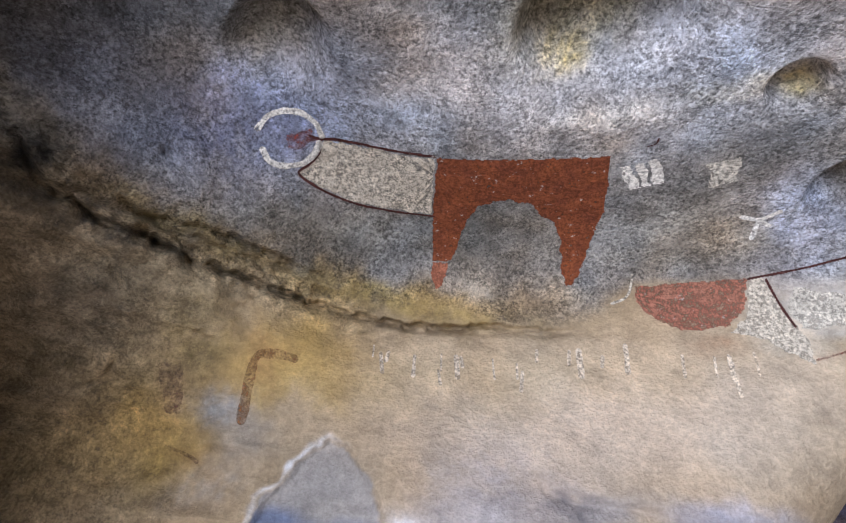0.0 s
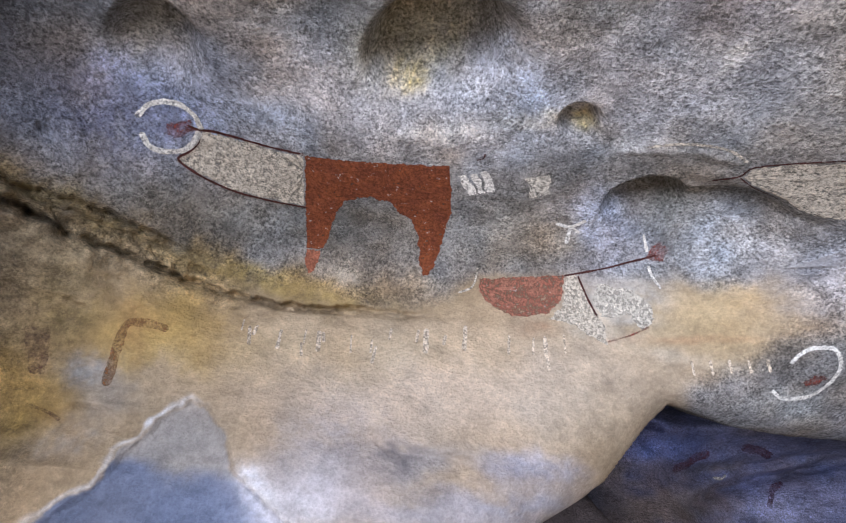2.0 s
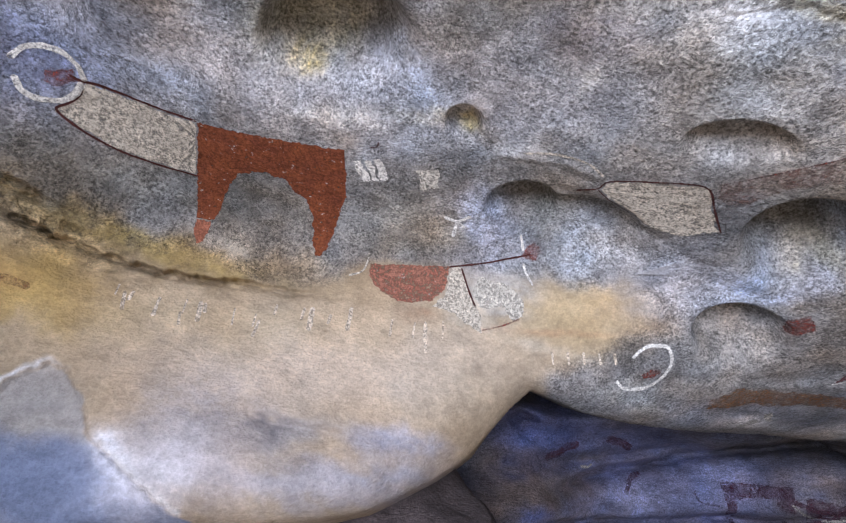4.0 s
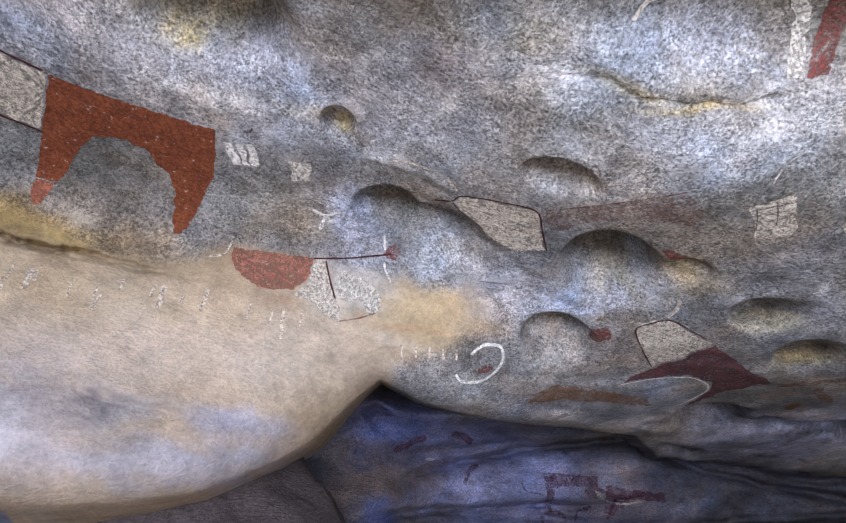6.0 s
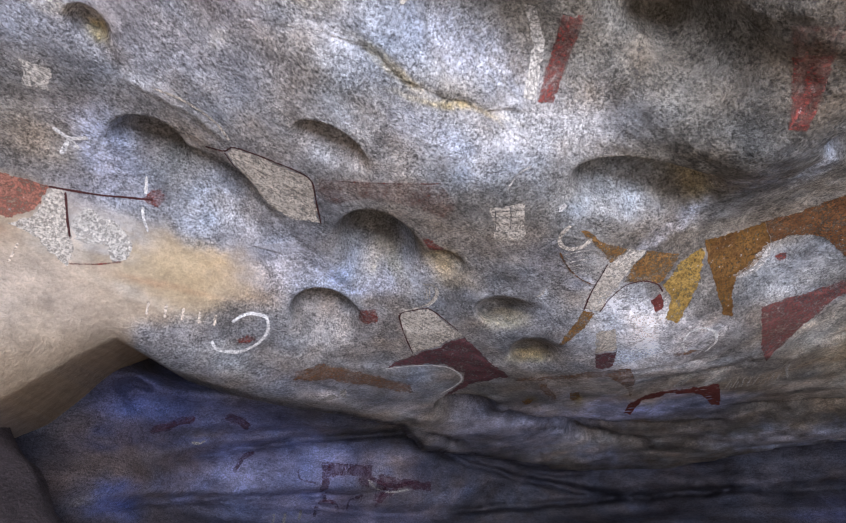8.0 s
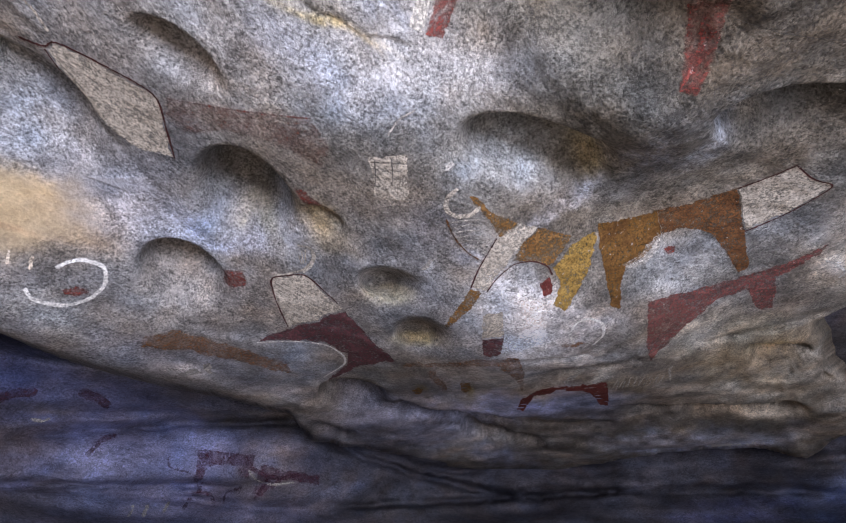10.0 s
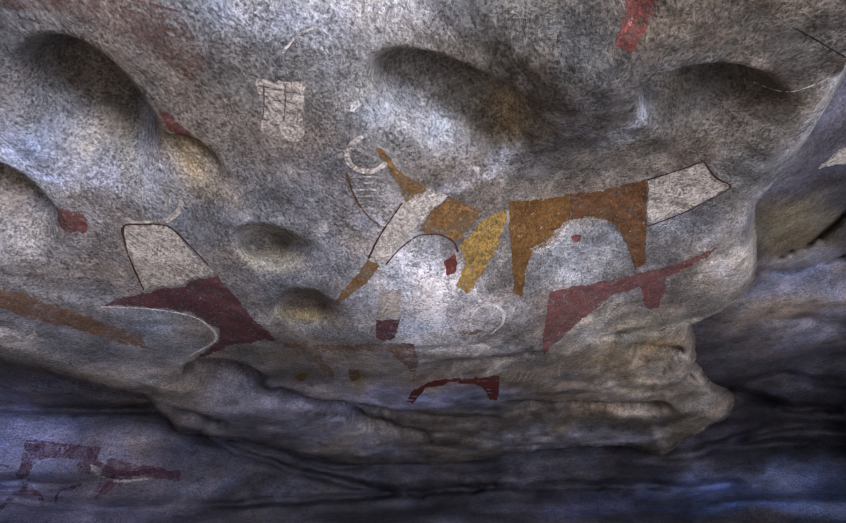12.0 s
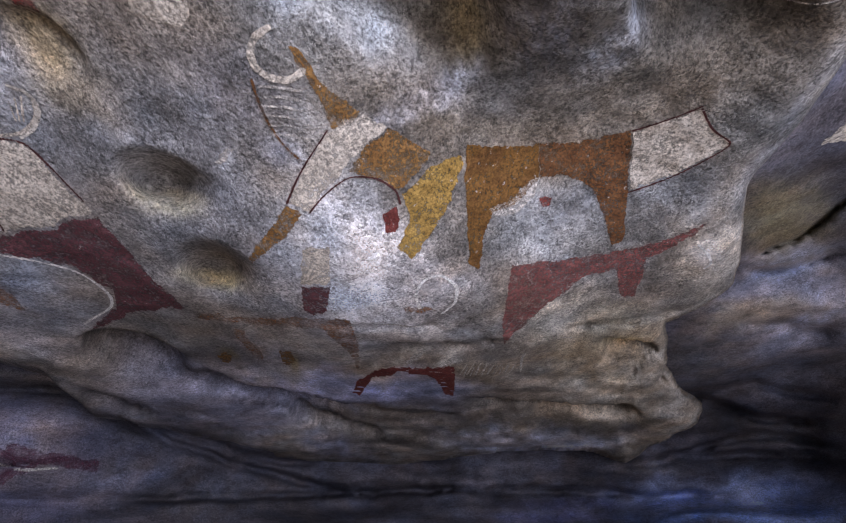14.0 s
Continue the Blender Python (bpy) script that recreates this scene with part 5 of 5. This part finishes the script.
field(fig, "red_field", WORNRED, [(40.56, 24.97), (42.3, 25.57), (42.39, 23.83), (40.68, 23.22)])
fig = figure('pale wedge outlined dark with a dark maroon band below')
field(fig, "cream_field", CREAM, [(44.37, 25.37), (47.45, 26.58), (51.05, 23.38), (48.6, 21.71), (46.05, 20.44), (45.06, 22.75)])
stroke(fig, "dark_outline", MAROON, [(46.05, 20.44), (45.06, 22.75), (44.32, 25.41), (45.79, 25.98), (47.44, 26.69), (49.44, 24.99), (51.19, 23.35)], 0.0105)
stroke(fig, "white_arc", CREAM, [(44.72, 25.76), (46.21, 26.32), (47.51, 27.16), (48.29, 28.52), (48.11, 29.42)], 0.015)
field(fig, "maroon_field", MAROONWASH, [(43.33, 18.37), (45.55, 20.12), (48.6, 21.6), (51.24, 23.3), (53.91, 20.15), (56.23, 18.12), (52.91, 17.15), (48.82, 14.9), (51.25, 17.21), (51.35, 18.27), (49.55, 19.25), (46.85, 19.18)])
stroke(fig, "white_outline", WHITE, [(43.53, 18.32), (46.41, 19.04), (49.55, 19.14), (51.11, 18.13), (51.25, 17.21), (49.53, 15.84), (47.91, 14.58)], 0.018)
fig = figure('cream square with faint dark marks on grey rock')
field(fig, "cream_field", CREAM, [(53.62, 42.21), (57.93, 44.47), (57.89, 38.58), (56.23, 37.93), (54.21, 37.72), (54.06, 40.44)])
stroke(fig, "dark_mark", GREYWASH, [(53.9, 41.8), (54.7, 42.1)], 0.007)
stroke(fig, "dark_mark", GREYWASH, [(53.9, 41.0), (54.7, 41.3)], 0.007)
stroke(fig, "dark_mark", GREYWASH, [(53.9, 40.0), (54.7, 40.3)], 0.007)
stroke(fig, "dark_mark", GREYWASH, [(53.9, 39.0), (54.7, 39.2)], 0.007)
stroke(fig, "dark_mark", GREYWASH, [(55.1, 42.2), (55.8, 42.5)], 0.007)
stroke(fig, "dark_mark", GREYWASH, [(55.1, 41.2), (55.8, 41.5)], 0.007)
stroke(fig, "dark_mark", GREYWASH, [(55.0, 40.2), (55.8, 40.5)], 0.007)
stroke(fig, "dark_mark", GREYWASH, [(55.0, 39.0), (55.8, 39.3)], 0.007)
stroke(fig, "dark_mark", GREYWASH, [(56.3, 42.6), (57.1, 43.0)], 0.007)
stroke(fig, "dark_mark", GREYWASH, [(56.3, 41.7), (57.1, 42.0)], 0.007)
stroke(fig, "dark_mark", GREYWASH, [(56.3, 40.7), (57.1, 41.0)], 0.007)
stroke(fig, "dark_mark", GREYWASH, [(56.3, 39.5), (57.1, 39.8)], 0.007)
stroke(fig, "dark_mark", GREYWASH, [(54.3, 42.1), (54.4, 40.4), (54.3, 39.0)], 0.006)
stroke(fig, "dark_mark", GREYWASH, [(56.1, 43.1), (56.2, 41.5), (56.1, 39.9)], 0.006)
fig = figure('ochre and white shape with spreading yellow strips')
field(fig, "ochre_strip", OCHRE, [(65.17, 41.6), (66.28, 41.63), (68.57, 39.63), (71.6, 39.25), (70.77, 38.06), (68.57, 36.46), (68.04, 38.05), (66.69, 39.6), (65.59, 40.72)])
field(fig, "cream_field", CREAM, [(71.86, 39.12), (74.31, 38.84), (70.4, 34.31), (67.85, 30.51), (66.5, 28.49), (64.69, 28.53), (66.49, 32.87), (68.32, 36.13), (70, 37.89)])
field(fig, "ochre_field", OCHRE, [(74.42, 38.83), (79.03, 38.08), (78.64, 36.9), (75.18, 33.18), (72.45, 33.51), (70.22, 33.37), (71.57, 35.72)])
field(fig, "yellow_field", YELLOW, [(78.93, 36.71), (82.66, 38.64), (82.91, 37.85), (80.46, 32.31), (77.79, 28.43), (76.23, 26.21), (74.63, 27.25), (76.17, 30.3), (75.95, 31.61), (75.44, 32.82), (76.96, 34.3)])
field(fig, "ochre_tail", OCHRE, [(64.6, 28.41), (65.94, 28.13), (64.08, 25.1), (61.8, 22.71), (61.4, 23.06), (63.24, 26.23)])
field(fig, "red_blot", RUST2, [(73.29, 30.12), (74.83, 31.7), (75.33, 30.37), (74.69, 28.61), (73.61, 28.62)])
stroke(fig, "dark_outline", MAROON, [(66.63, 28.48), (67.84, 30.42), (70.26, 32.98), (72.99, 33.68), (74.89, 33.1), (75.23, 31.8)], 0.009)
stroke(fig, "dark_outline", MAROON, [(64.69, 28.67), (65.63, 31.17), (66.59, 33.1), (68.32, 36.22)], 0.009)
stroke(fig, "pale_ring", CREAM, [(63.6, 41.9), (62.5, 40.6), (62.1, 39.3), (62.5, 38.4), (63.7, 38.2), (65.3, 38.9), (66.3, 40.1)], 0.020)
fig = figure('brown and ochre block with prongs and a cream wedge')
field(fig, "ochre_field", DARKOCHRE, [(83.46, 39.73), (93.48, 40.76), (92.66, 36.91), (89.31, 34.17), (85.8, 32.57), (84.57, 29.97), (83.54, 26.35), (82.47, 26.83), (82.66, 32.09), (82.86, 36.14)])
field(fig, "brown_field", BROWN, [(93.48, 40.76), (106, 40.2), (104.75, 36.97), (102.98, 32.55), (101.42, 28.57), (99.92, 28.53), (99.99, 31.92), (99.18, 35.43), (96.34, 37.01), (92.66, 36.91)])
field(fig, "cream_field", CREAM, [(106.08, 39.82), (114.45, 39.52), (114.7, 36.97), (115.86, 35.56), (115.51, 35.01), (109.19, 34.22), (103.71, 34.09)])
stroke(fig, "dark_outline", MAROON, [(103.56, 33.82), (109.11, 34.01), (115.12, 34.76), (115.98, 35.16), (114.59, 37.02), (114.51, 39.38)], 0.009)
stroke(fig, "dark_outline", MAROON, [(106.14, 39.98), (110.64, 39.71), (114.6, 39.57)], 0.009)
fig = figure('maroon slanting band with two short prongs')
field(fig, "maroon_field", WASH, [(87.61, 27.18), (96.33, 27.78), (100.89, 27.75), (107.07, 27.84), (111.36, 28.64), (109.28, 27.5), (103.62, 26.28), (101.27, 22.36), (99.66, 22.73), (99.76, 25.78), (96.52, 25.6), (92.93, 23.75), (89.38, 21.46), (85.55, 18.22), (85.52, 20.57), (86.78, 24.76)])
fig = figure('white block above a dark red block')
field(fig, "white_field", CREAM, [(65.86, 25.1), (68.31, 25.74), (68.13, 22.32), (65.48, 21.78)])
field(fig, "maroon_field", MAROONWASH, [(65.48, 21.69), (68.12, 22.22), (67.73, 19.89), (66.34, 19.29), (65.55, 19.66)])
fig = figure('white ring with a smudge of orange inside')
stroke(fig, "white_ring", WHITE, [(76.64, 21.52), (76.23, 22.77), (77.25, 24.57), (79.21, 25.35), (80.91, 24.36), (80.64, 22.62), (79.12, 21.35)], 0.0176)
field(fig, "orange_smudge", ORANGE, [(74.82, 21.39), (77.33, 21.83), (78.56, 21.52), (76.7, 20.88), (74.94, 20.88)])
fig = figure('dark red arched shape with pale slanting strokes beside it')
field(fig, "maroon_field", RUST2, [(68.91, 12.59), (69.87, 14.18), (72.9, 15.32), (79.94, 15.81), (79.48, 12.73), (78.5, 12.72), (77.53, 14.62), (73.94, 14.87), (71.17, 14.06), (69.67, 12.38)])
stroke(fig, "pale_stroke", CREAM, [(80.26, 14.87), (81.19, 16.02)], 0.015)
stroke(fig, "pale_stroke", CREAM, [(81.02, 14.92), (81.96, 16.07)], 0.015)
stroke(fig, "pale_stroke", CREAM, [(81.79, 14.97), (82.74, 16.12)], 0.015)
stroke(fig, "pale_stroke", CREAM, [(82.56, 15.01), (83.51, 16.16)], 0.015)
stroke(fig, "pale_stroke", CREAM, [(83.34, 15.05), (84.3, 16.2)], 0.015)
stroke(fig, "pale_stroke", CREAM, [(84.11, 15.08), (85.08, 16.24)], 0.015)
stroke(fig, "pale_stroke", CREAM, [(84.89, 15.11), (85.87, 16.27)], 0.015)
stroke(fig, "pale_stroke", CREAM, [(85.67, 15.14), (86.65, 16.29)], 0.015)
stroke(fig, "pale_arc", FAINTCREAM, [(87.01, 15.28), (87.41, 17.03), (89.57, 18.46), (92.77, 19.2)], 0.015)
fig = figure('faded orange-brown band along the lower roof edge')
field(fig, "orange_field", ORANGE, [(56.35, 17.77), (61.29, 18.34), (69.75, 19.63), (70.19, 17.21), (69.88, 14.68), (68.9, 16.58), (67.15, 18.19), (62.51, 17.85), (57.42, 17.32)])
field(fig, "orange_streak", ORANGE, [(59.16, 16.96), (60.23, 17.14), (61.63, 14.89), (60.96, 14.63)])
fig = figure('faded orange-brown streak on the rolled rock lip')
field(fig, "orange_field", ORANGE, [(35.54, 16.73), (37.53, 18.01), (41.08, 17.8), (46.12, 16.61), (46.3, 15.48), (42.06, 16), (38.44, 16.32), (35.19, 15.63)])
fig = figure('dull red strip beside a yellowish strip on the high roof')
field(fig, "red_field", WORNRED, [(65.32, 72.54), (70.28, 75.12), (66.09, 66.87), (62.91, 60.26), (60.37, 59.34), (62.98, 65.77)])
field(fig, "cream_strip", FAINTCREAM, [(58.88, 70.58), (60.93, 71.46), (62.36, 66.95), (60.14, 59.22), (58.4, 59.12), (60.46, 66.28)])
fig = figure('worn red strip high on the dark roof')
field(fig, "red_field", WORNRED, [(133.4, 69.4), (140.9, 65.8), (133.2, 64.4), (116.0, 59.6), (113.8, 62.0), (124.2, 66.6)])
field(fig, "faded_end", FAINTRED, [(145.8, 72.1), (151.3, 66.7), (140.6, 65.8), (133.6, 69.5)])
fig = figure('faint orange angular stroke and dull red patches on tan rock')
stroke(fig, "orange_stroke", ORANGE, [(-26.34, 8.59), (-26.6, 11.91), (-26.7, 14.21), (-26.37, 15.74), (-23.89, 16.07), (-22.26, 15.72)], 0.033)
field(fig, "red_patch", FAINTRED, [(-36.11, 12.94), (-33.94, 13.6), (-33.07, 11.98), (-32.42, 8.55), (-33.67, 8.1), (-35.04, 10.53)])
stroke(fig, "dark_stroke", FAINTRED, [(-32.8, 5.24), (-30.8, 4.77), (-29.62, 4.2)], 0.0154)
fig = figure('faded purple block and strokes on the bluish back wall')
field(fig, "purple_field", PURPLE, [(38.05, 7.59), (42.84, 7.35), (42.64, 4.99), (41.88, 4.99), (41.58, 6.34), (38.97, 6), (38.76, 3.62), (38.25, 3.61)], back)
field(fig, "purple_stroke", PURPLE, [(43.38, 6.35), (48.73, 5.45), (48.71, 4.52), (45.5, 4.96), (43.69, 3.39), (42.92, 3.66)], back)
stroke(fig, "purple_arc", PURPLE, [(37.59, 7.29), (35.98, 6.76), (36.3, 5.61), (37.71, 5.42)], 0.022, back)
fig = figure('small pale forked mark on the roof')
stroke(fig, "pale_stroke", WHITE, [(16.4, 35.0), (17.3, 34.6), (18.4, 35.3)], 0.020)
stroke(fig, "pale_stroke", WHITE, [(17.3, 34.6), (17.0, 33.0)], 0.020)
stroke(fig, "pale_stroke", WHITE, [(17.4, 34.6), (17.9, 34.1)], 0.018)
fig = figure('cream wedge beyond the overhang edge')
field(fig, "cream_field", CREAM, [(122.74, 31.56), (125.54, 32.25), (128.79, 32.46), (127.44, 29.79), (124.58, 31.03)], back)
fig = figure('pale drip marks on the tan bulge')
stroke(fig, "pale_drip", CHALK, [(-12.68, 17.88), (-12.34, 15.83)], 0.0176)
stroke(fig, "pale_drip", CHALK, [(-6.8, 17.24), (-6.54, 15.74)], 0.0132)
stroke(fig, "pale_drip", CHALK, [(-5.18, 19.02), (-4.98, 16.76)], 0.022)
stroke(fig, "pale_drip", CHALK, [(0.56, 18.5), (0.39, 16.58)], 0.015)
stroke(fig, "pale_drip", CHALK, [(5.06, 21.47), (5.06, 18.98)], 0.0242)
stroke(fig, "pale_drip", CHALK, [(8.43, 22.5), (8.33, 19.98)], 0.022)
stroke(fig, "pale_drip", CHALK, [(14.75, 21.95), (14.74, 20.26)], 0.022)
stroke(fig, "pale_drip", CHALK, [(14.74, 22.3), (14.87, 18.97)], 0.0176)
drips = np.random.default_rng(5)
for k in range(14):
    at = -14 + 2.3 * k + drips.uniform(-0.8, 0.8)
    top = 18.2 + 0.15 * (at + 12) + drips.uniform(-0.8, 1.0)
    stroke(fig, "pale_drip", CHALK, [(at, top), (at + drips.uniform(-0.2, 0.2), top - drips.uniform(0.9, 2.2))], drips.uniform(0.010, 0.018))
fig = figure('row of short pale comb strokes on tan rock')
stroke(fig, "pale_stroke", CHALK, [(24.54, 20.79), (24.58, 19.58)], 0.015)
stroke(fig, "pale_stroke", CHALK, [(25.7, 20.9), (25.74, 19.75)], 0.015)
stroke(fig, "pale_stroke", CHALK, [(26.85, 20.99), (26.89, 19.91)], 0.015)
stroke(fig, "pale_stroke", CHALK, [(27.98, 21.07), (28.03, 20.05)], 0.015)
stroke(fig, "pale_stroke", CHALK, [(29.09, 21.14), (29.14, 20.17)], 0.015)
fig = figure('faded pale square on grey roof')
field(fig, "pale_field", FAINTCREAM, [(13.96, 40.09), (15.89, 40.43), (15.9, 38.16), (14.06, 37.67)])
fig = figure('fan of thin pale ribs inside a brown outline')
stroke(fig, "brown_outline", BROWN, [(62.2, 37.4), (62.6, 36.1), (63.4, 34.6), (64.7, 33.3), (66.0, 32.7)], 0.010)
stroke(fig, "pale_rib", FAINTWHITE, [(62.8, 37.2), (64.4, 37.9), (66.2, 38.5)], 0.010)
stroke(fig, "pale_rib", FAINTWHITE, [(63.0, 36.5), (64.5, 37.3), (66.1, 37.7)], 0.010)
stroke(fig, "pale_rib", FAINTWHITE, [(63.1, 35.9), (64.7, 36.6), (66.1, 36.9)], 0.010)
stroke(fig, "pale_rib", FAINTWHITE, [(63.3, 35.3), (64.9, 35.9), (66.1, 36.1)], 0.010)
stroke(fig, "pale_rib", FAINTWHITE, [(63.5, 34.6), (65.0, 35.3), (66.1, 35.3)], 0.010)
stroke(fig, "pale_rib", FAINTWHITE, [(63.7, 34.0), (65.2, 34.6), (66.0, 34.5)], 0.010)
fig = figure('thin white scratches on the dark roof')
stroke(fig, "white_scratch", FAINTWHITE, [(125.7, 43.7), (129.0, 42.3), (133.0, 41.3)], 0.008)
stroke(fig, "white_scratch", FAINTWHITE, [(55.8, 45.9), (56.9, 48.2), (58.9, 50.2)], 0.009)
fig = figure('pale curling lines on the grey bulge of the lip')
stroke(fig, "pale_line", FAINTCREAM, [(87.3, 17.3), (88.9, 18.3), (91.5, 18.9), (93.9, 18.8)], 0.014)
stroke(fig, "pale_line", FAINTWHITE, [(70.8, 18.9), (73.3, 19.6), (76.6, 19.6), (80.1, 20.1)], 0.018)
fig = figure('faint whitish dabs on speckled grey rock')
field(fig, "white_dab", FAINTWHITE, [(59.0, 30.0), (60.1, 31.6), (60.7, 31.6), (59.7, 29.9)])
field(fig, "white_dab", FAINTWHITE, [(74.4, 15.9), (76.2, 16.9), (76.9, 16.7), (75.1, 15.6)])
field(fig, "white_dab", FAINTWHITE, [(77.8, 15.8), (79.4, 16.6), (80.4, 16.3), (78.6, 15.4)])
fig = figure('faint olive smudges below an orange band')
field(fig, "olive_smudge", OCHRE, [(57.8, 14.8), (58.3, 15.2), (59.1, 15.1), (58.9, 14.5), (58.1, 14.4)])
field(fig, "olive_smudge", OCHRE, [(63.0, 15.8), (63.9, 16.1), (64.3, 15.3), (63.8, 14.7), (63.1, 14.8)])
fig = figure('small white dab on the roof')
field(fig, "white_dab", WHITE, [(62.31, 44.78), (63.12, 45.73), (63.5, 45.37), (62.8, 44.09), (62.29, 44.02)])
fig = figure('dark red spot inside a white outline')
field(fig, "red_spot", WORNRED, [(92.23, 34.74), (93.82, 34.81), (93.45, 33.73), (92.19, 33.77)])
field(fig, "white_patch", FAINTWHITE, [(85.39, 33.12), (88.67, 34.56), (91.57, 36.92), (93.12, 37.38), (91.53, 34.81), (89.12, 32.96), (85.95, 32.17)])
fig = figure('thin pale arc with fingers on grey roof')
stroke(fig, "pale_arc", FAINTCREAM, [(46.82, 29.61), (47.84, 29.74), (48.39, 28.99), (48.06, 27.65), (47.36, 26.81)], 0.015)
stroke(fig, "pale_rib", CREAM, [(46.8, 28.73), (47.12, 27.71)], 0.0075)
stroke(fig, "pale_rib", CREAM, [(47.13, 29.03), (47.3, 27.8)], 0.0075)
stroke(fig, "pale_rib", CREAM, [(47.46, 29.32), (47.5, 27.89)], 0.0075)
fig = figure('white curl on the pale knob')
stroke(fig, "white_curl", WHITE, [(109.19, 26.34), (109.79, 25.29), (109.84, 24.1), (108.96, 23.87)], 0.0154)
fig = figure('pale yellowish arc on the bright concave roof')
stroke(fig, "pale_arc", FAINTCREAM, [(43.33, 62.74), (44.33, 64.38), (46.56, 66), (50.63, 67.76)], 0.022)

fig = figure('faded purple arches and pale dashes low on the back wall')
stroke(fig, "purple_arch", PURPLE, [(37.8, 2.4), (37.9, 3.5), (39.5, 3.7), (39.9, 2.7)], 0.05, back)
stroke(fig, "purple_arch", PURPLE, [(40.6, 2.7), (40.8, 3.9), (41.9, 4.2)], 0.04, back)
stroke(fig, "purple_stroke", PURPLE, [(30.9, 6.3), (31.3, 7.5), (32.0, 7.9)], 0.06, back)
stroke(fig, "pale_dash", FAINTWHITE, [(34.4, 1.5), (34.4, 2.2)], 0.04, back)
stroke(fig, "pale_dash", FAINTWHITE, [(35.3, 1.6), (35.3, 2.3)], 0.04, back)
stroke(fig, "pale_dash", FAINTWHITE, [(36.5, 2.0), (36.6, 2.7)], 0.04, back)
fig = figure('pale bluish lines crossed by purple on the back wall')
stroke(fig, "pale_line", FAINTWHITE, [(42.5, 5.8), (43.2, 4.9), (44.6, 4.5), (46.4, 4.8)], 0.025, back)
stroke(fig, "purple_stroke", PURPLE, [(42.8, 6.0), (43.9, 5.3), (45.4, 5.2), (46.7, 5.5)], 0.05, back)
stroke(fig, "purple_stroke", PURPLE, [(43.3, 3.3), (43.7, 4.2), (44.1, 4.9)], 0.05, back)
fig = figure('brown smears under the rolled rock lip')
stroke(fig, "brown_smear", PURPLE, [(24.7, 9.2), (25.6, 9.5), (26.1, 10.2), (27.1, 10.5)], 0.07, back)
stroke(fig, "brown_smear", PURPLE, [(29.9, 11.2), (30.8, 11.0), (31.4, 10.5)], 0.07, back)
stroke(fig, "pale_dash", FAINTWHITE, [(27.4, 8.4), (27.9, 8.3), (28.2, 8.6)], 0.03, back)
fig = figure('pale dabs beside a faded orange streak')
field(fig, "white_dab", FAINTWHITE, [(39.3, 15.3), (39.8, 15.6), (40.2, 14.5), (39.7, 14.3)])
field(fig, "white_dab", FAINTWHITE, [(37.4, 14.1), (39.1, 14.7), (39.4, 14.3), (37.7, 13.7)])
fig = figure('ladder of short pale ribs on the grey lip')
stroke(fig, "pale_rib", FAINTWHITE, [(80.7, 14.8), (81.2, 15.7)], 0.013)
stroke(fig, "pale_rib", FAINTWHITE, [(81.4, 14.8), (81.9, 15.7)], 0.013)
stroke(fig, "pale_rib", FAINTWHITE, [(82.0, 14.9), (82.5, 15.8)], 0.013)
stroke(fig, "pale_rib", FAINTWHITE, [(82.7, 14.9), (83.2, 15.8)], 0.013)
stroke(fig, "pale_rib", FAINTWHITE, [(83.3, 15.0), (83.8, 15.9)], 0.013)
stroke(fig, "pale_rib", FAINTWHITE, [(83.9, 15.0), (84.5, 15.9)], 0.013)
stroke(fig, "pale_rib", FAINTWHITE, [(84.6, 15.1), (85.1, 15.9)], 0.013)
stroke(fig, "pale_rib", FAINTWHITE, [(85.2, 15.1), (85.8, 16.0)], 0.013)
stroke(fig, "pale_rib", FAINTWHITE, [(85.8, 15.1), (86.4, 16.0)], 0.013)
stroke(fig, "pale_loop", FAINTWHITE, [(87.1, 15.9), (87.3, 17.1), (89.2, 18.2), (91.5, 18.9), (93.0, 18.6)], 0.016)


# ---- a boulder low in the recess ----
def boulder(name, at, size, seed, label):
    bm = bmesh.new()
    bmesh.ops.create_icosphere(bm, subdivisions=5, radius=1)
    for w in bm.verts:
        k = w.co.normalized()
        rise = 1 + 0.16 * noise.noise(k * 1.3 + Vector((seed, 0, 0))) + 0.07 * noise.noise(k * 3.1 + Vector((0, seed, 0))) + 0.025 * noise.noise(k * 8 + Vector((0, 0, seed)))
        w.co = Vector((k.x * size[0], k.y * size[1], k.z * size[2])) * rise
    me = bpy.data.meshes.new(name)
    bm.to_mesh(me)
    bm.free()
    me.polygons.foreach_set("use_smooth", np.ones(len(me.polygons), bool))
    layer = me.color_attributes.new("rock_tint", "FLOAT_COLOR", "POINT")
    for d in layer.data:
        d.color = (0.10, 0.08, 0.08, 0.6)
    me.materials.append(BACK_ROCK)
    ob = tagged(new(name, me), label, "boulder")
    ob.location = at
    return ob


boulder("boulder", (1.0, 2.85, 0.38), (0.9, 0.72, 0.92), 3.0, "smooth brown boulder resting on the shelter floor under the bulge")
